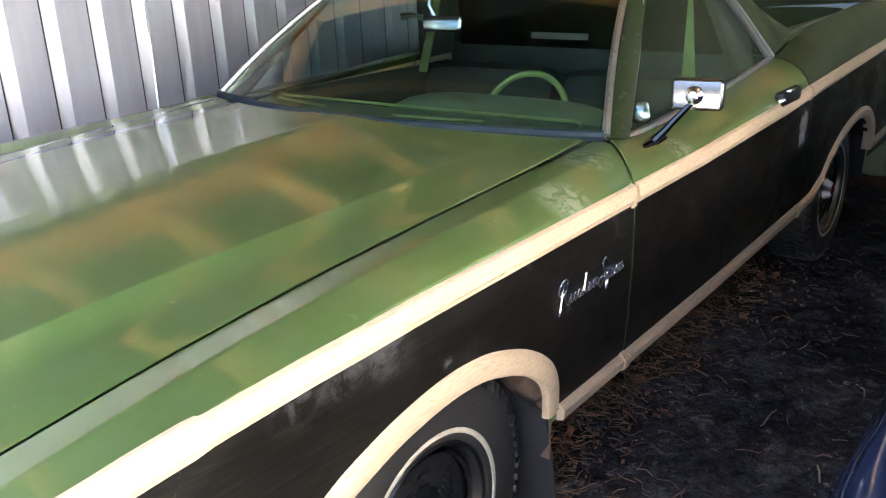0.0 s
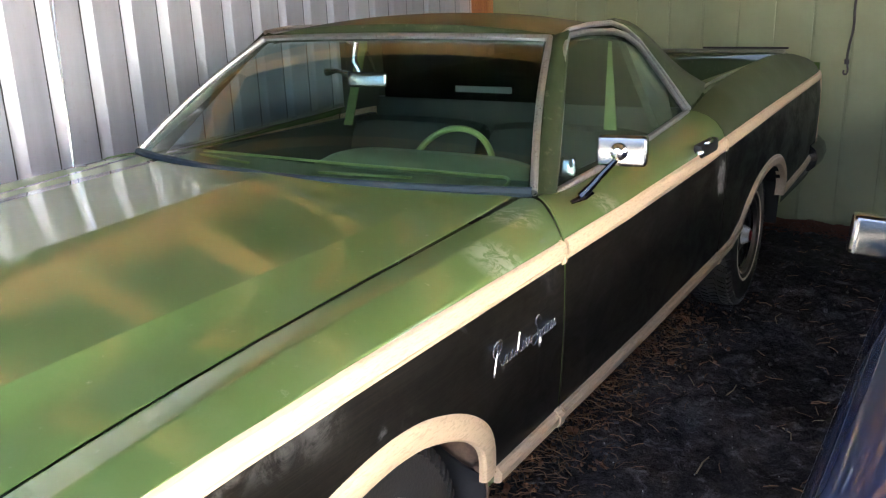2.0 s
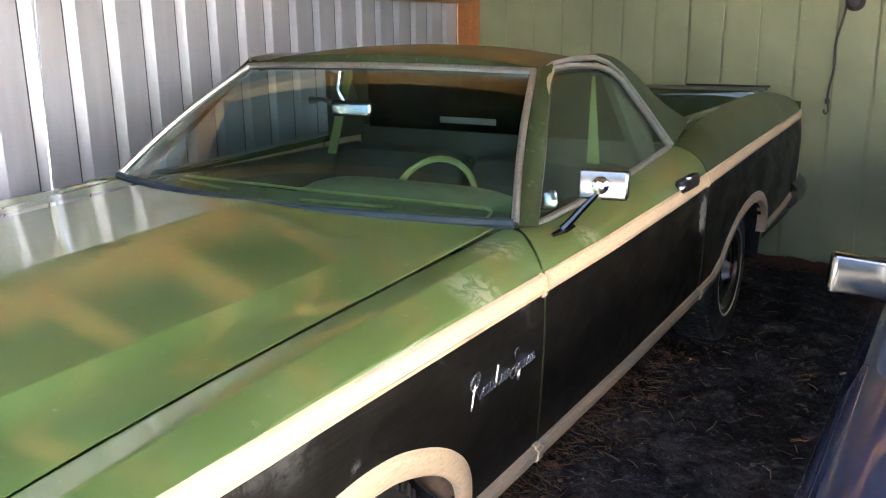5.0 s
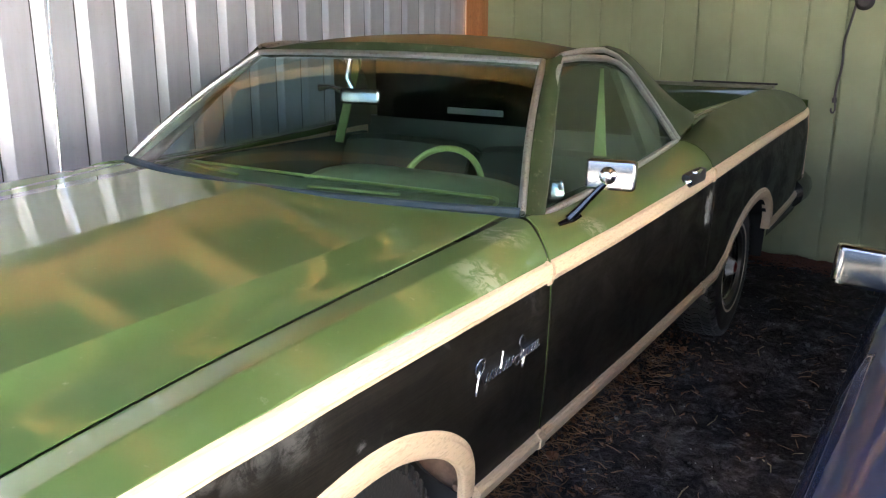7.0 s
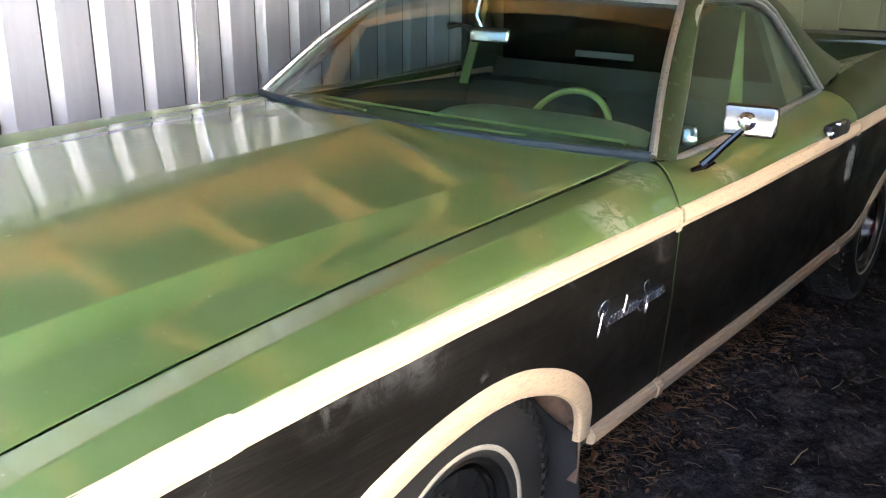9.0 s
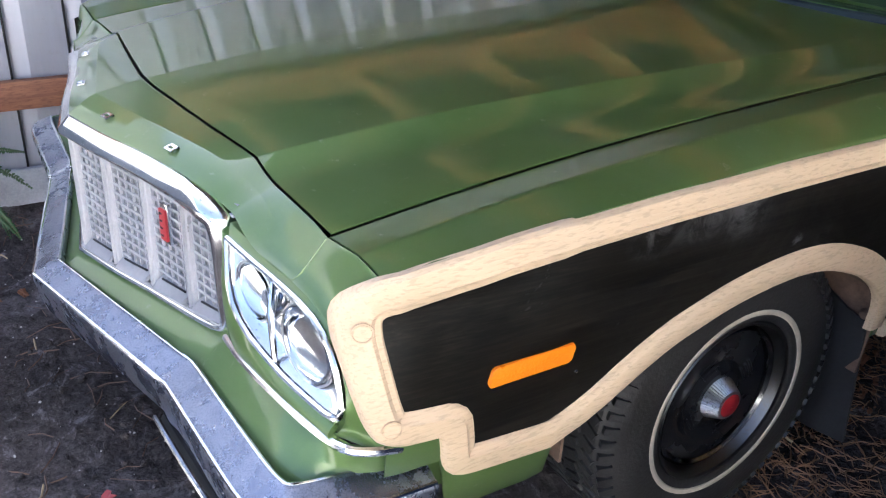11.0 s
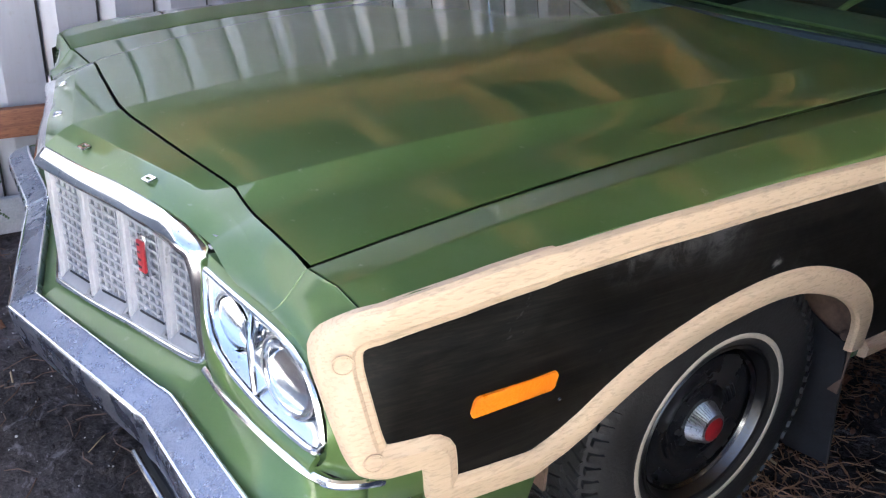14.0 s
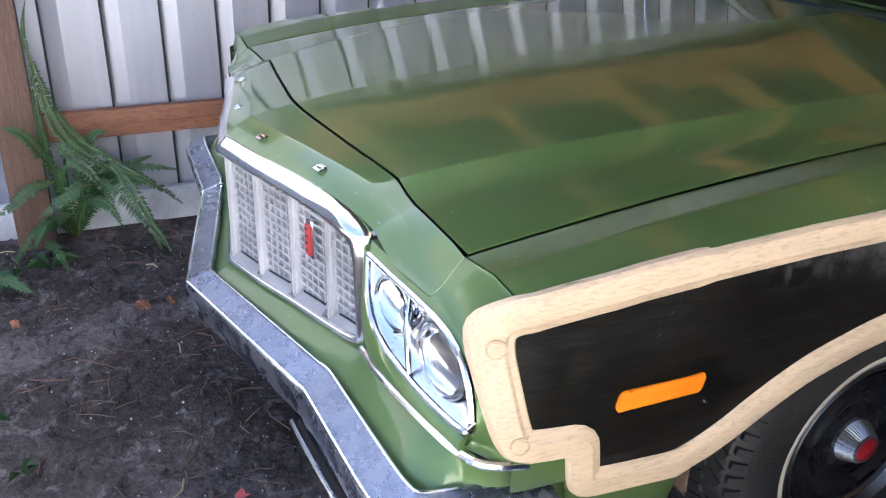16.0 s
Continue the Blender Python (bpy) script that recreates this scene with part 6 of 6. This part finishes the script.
FRONDS = [((-1.40, -1.33, 0.10), (-1.33, -1.28, 0.30), (-1.25, -1.20, 0.10), 0.045), ((-1.42, -1.30, 0.20), (-1.36, -1.15, 0.32), (-1.33, -0.98, 0.14), 0.040),
          (ROOT, (-1.34, -1.42, 0.22), (-1.22, -1.50, 0.08), 0.045), ((-1.42, -1.36, 0.15), (-1.36, -1.24, 0.38), (-1.30, -1.12, 0.28), 0.042),
          (ROOT, (-1.40, -1.44, 0.40), (-1.40, -1.41, 0.70), 0.03), ((-1.40, -1.402, 0.667), (-1.40, -1.44, 0.78), (-1.40, -1.392, 0.885), 0.016),
          ((-1.385, -1.41, 0.71), (-1.37, -1.39, 0.42), (-1.34, -1.165, 0.31), 0.048), ((-1.36, -1.39, 0.60), (-1.33, -1.385, 0.40), (-1.33, -1.18, 0.28), 0.045),
          ((-1.40, -1.38, 0.26), (-1.34, -1.44, 0.45), (-1.34, -1.53, 0.49), 0.042), (ROOT, (-1.40, -1.30, 0.36), (-1.38, -0.98, 0.26), 0.045),
          (ROOT, (-1.36, -1.20, 0.42), (-1.32, -1.05, 0.20), 0.045), ((-1.34, -1.25, 0.25), (-1.29, -1.36, 0.27), (-1.27, -1.465, 0.17), 0.05),
          ((-1.36, -1.28, 0.28), (-1.22, -1.14, 0.22), (-1.17, -1.055, 0.02), 0.05), ((-1.36, -1.22, 0.33), (-1.24, -1.12, 0.24), (-1.18, -1.085, 0.03), 0.042),
          ((-1.38, -1.36, 0.12), (-1.32, -1.46, 0.16), (-1.18, -1.575, 0.04), 0.042), ((-1.33, -1.465, 0.05), (-1.27, -1.44, 0.09), (-1.14, -1.40, 0.02), 0.04),
          ((-1.09, -1.66, 0.03), (-1.05, -1.58, 0.08), (-0.99, -1.52, 0.03), 0.045), ((-1.40, -1.40, 0.26), (-1.34, -1.50, 0.26), (-1.33, -1.60, 0.17), 0.045),
          (ROOT, (-1.42, -1.30, 0.50), (-1.38, -1.205, 0.41), 0.04), (ROOT, (-1.40, -1.42, 0.30), (-1.32, -1.34, 0.33), 0.045),
          (ROOT, (-1.38, -1.28, 0.30), (-1.32, -1.26, 0.26), 0.05), ((-1.36, -1.38, 0.40), (-1.32, -1.30, 0.36), (-1.28, -1.22, 0.20), 0.045), (ROOT, (-1.44, -1.20, 0.30), (-1.44, -1.06, 0.30), 0.04)]
for k, (a, b, c, w) in enumerate(FRONDS):
    st, lf = frond(a, b, c, w, seed=k)
    o = tagged(part("frond", lf, FROND, fern, smooth=False), kind="stuff")
    part("frond_stem", st, STEM, o)


def small_weed(x, y, n, size, seed):
    r = random.Random(seed)
    w = empty("weed", x, y, 0, label="small green weed sprouting from the dirt", category="plant")
    for k in range(n):
        a = r.uniform(0, 6.28)
        t = Vector((math.cos(a), math.sin(a), 0)) * size * r.uniform(0.6, 1)
        p = Vector((x, y, 0))
        side = Vector((-t.y, t.x, 0)).normalized() * size * 0.13
        bm = bmesh.new()
        v = [bm.verts.new(q) for q in (p, p + t * 0.5 + side + Vector((0, 0, size * 0.4)), p + t + Vector((0, 0, size * 0.25)), p + t * 0.5 - side + Vector((0, 0, size * 0.42)))]
        bm.faces.new([v[0], v[1], v[2]])
        bm.faces.new([v[0], v[2], v[3]])
        part("leaf", bm, FROND, w, smooth=False)


small_weed(-0.33, -1.62, 5, 0.07, 1)
small_weed(-1.12, -1.58, 8, 0.10, 2)
small_weed(-1.22, -1.46, 7, 0.12, 3)
small_weed(-0.08, -1.55, 4, 0.06, 4)


def scatter_needles(name, count, place, mat, lo, hi, label, seed, thin=0.0011):
    r = random.Random(seed)
    bm = bmesh.new()
    for _ in range(count):
        x, y = place(r)
        L, a, lift = r.uniform(lo, hi), r.uniform(0, 6.28), r.uniform(0.0, 0.35)
        d = Vector((math.cos(a), math.sin(a), 0))
        z = ground_height(x, y) + 0.003
        bend = Vector((-d.y, d.x, 0)) * L * r.uniform(-0.18, 0.18)
        p = [Vector((x, y, z)) - d * L / 2, Vector((x, y, z + lift * L * 0.3)) + bend, Vector((x, y, z)) + d * L / 2]
        w = thin * r.uniform(0.7, 2.0)
        n = Vector((-d.y, d.x, 0)) * w
        up = Vector((0, 0, w * 1.4))
        vs = [[bm.verts.new(q - n), bm.verts.new(q + up), bm.verts.new(q + n)] for q in p]
        for k in (0, 1):
            for j in range(3):
                bm.faces.new([vs[k][j], vs[k][(j + 1) % 3], vs[k + 1][(j + 1) % 3], vs[k + 1][j]])
    tagged(part(name, bm, mat, smooth=False), label, "litter", kind="stuff")


scatter_needles("pine_needles", 1300, lambda r: (0.58 + abs(r.gauss(0, 0.13)), r.uniform(0.35, 2.7)), NEEDLE, 0.02, 0.08, "brown pine needles drifted along the car's sill", 11, 0.0010)
scatter_needles("loose_needles", 170, lambda r: (r.uniform(0.9, 1.75), r.uniform(-0.2, 4.5)), NEEDLE, 0.03, 0.09, "loose pine needles on the dirt", 12)
scatter_needles("front_needles", 300, lambda r: (r.uniform(-1.5, 0.9), r.uniform(-2.0, -0.8)), TWIG, 0.03, 0.14, "loose pine needles on the dirt before the car", 13)
scatter_needles("wheel_needles", 500, lambda r: (r.uniform(0.62, 1.15), r.gauss(0.38, 0.16)), NEEDLE, 0.04, 0.10, "pine needles behind the front wheel", 14)
scatter_needles("wall_needles", 1800, lambda r: (r.uniform(0.6, 1.7), 4.66 - abs(r.gauss(0, 0.12))), simple("rusty_needles", (0.13, 0.05, 0.028), 0.8), 0.03, 0.10, "rust-brown needles heaped at the foot of the green wall", 15, 0.0018)
scatter_needles("straw", 60, lambda r: (r.uniform(-1.4, 1.6), r.uniform(-1.7, 3.0)), simple("pale_straw", (0.42, 0.33, 0.19), 0.7), 0.05, 0.16, "pale dry stalks on the dirt", 16, 0.0018)


def scatter_chips(name, count, place, mat, lo, hi, label, seed):
    r = random.Random(seed)
    bm = bmesh.new()
    for _ in range(count):
        x, y = place(r)
        s = r.uniform(lo, hi)
        m = pose(x, y, ground_height(x, y) + s * 0.2, r.uniform(0, 360), r.uniform(0, 360), r.uniform(0, 360)) @ Matrix.Diagonal((s, s * r.uniform(0.5, 1), s * r.uniform(0.3, 0.8), 1))
        bmesh.ops.create_icosphere(bm, subdivisions=1, radius=0.5, matrix=m)
    tagged(part(name, bm, mat, angle=20), label, "litter", kind="stuff")


scatter_chips("soil_clods", 1500, lambda r: (r.uniform(-1.5, 1.7), r.choice((r.uniform(-2.0, -0.7), r.uniform(0.2, 4.4)))), DIRT, 0.008, 0.03, "small dark clods of soil", 21)
scatter_chips("pale_chips", 900, lambda r: (r.uniform(-1.5, 1.7), r.choice((r.uniform(-2.0, -0.7), r.uniform(0.2, 4.4)))), PEBBLE, 0.003, 0.009, "tiny pale chips of stone and bark", 22)


scatter_chips("bark_flakes", 800, lambda r: (0.60 + abs(r.gauss(0, 0.15)), r.uniform(0.3, 3.2)), BARK, 0.006, 0.026, "brown bark flakes and leaf crumbs by the sill", 23)


def fallen_leaf(x, y, size, turn, mat, label):
    bm = bmesh.new()
    out = [(0, -0.5), (0.18, -0.3), (0.34, -0.28), (0.24, -0.06), (0.46, 0.08), (0.22, 0.16), (0.2, 0.38), (0, 0.55), (-0.2, 0.36), (-0.24, 0.14), (-0.45, 0.1), (-0.25, -0.08), (-0.3, -0.3), (-0.14, -0.3)]
    ring = [bm.verts.new((a * size, b * size, 0.012 * math.sin(5 * a + 3 * b) + 0.35 * size * abs(a))) for a, b in out]
    mid = bm.verts.new((0, 0, 0.002))
    for i in range(len(ring)):
        bm.faces.new([mid, ring[i], ring[(i + 1) % len(ring)]])
    bm.transform(pose(x, y, ground_height(x, y) + 0.006, 0, 0, turn))
    tagged(part("fallen_leaf", thick(bm, 0.0008), mat, smooth=False), label, "leaf", "fallen leaves on the dirt")


fallen_leaf(0.21, -1.09, 0.055, 70, LEAFRED, "curled red leaf lying on the dirt")
for k in range(26):
    fallen_leaf(0.62 + abs(rng.gauss(0, 0.2)), rng.uniform(0.5, 3.2), rng.uniform(0.025, 0.055), rng.uniform(0, 360), LEAFBROWN, "dry brown leaf lying on the dirt")
for k in range(8):
    fallen_leaf(rng.uniform(-1.3, 0.6), rng.uniform(-1.9, -1.1), rng.uniform(0.03, 0.06), rng.uniform(0, 360), LEAFBROWN, "dry brown leaf lying on the dirt")
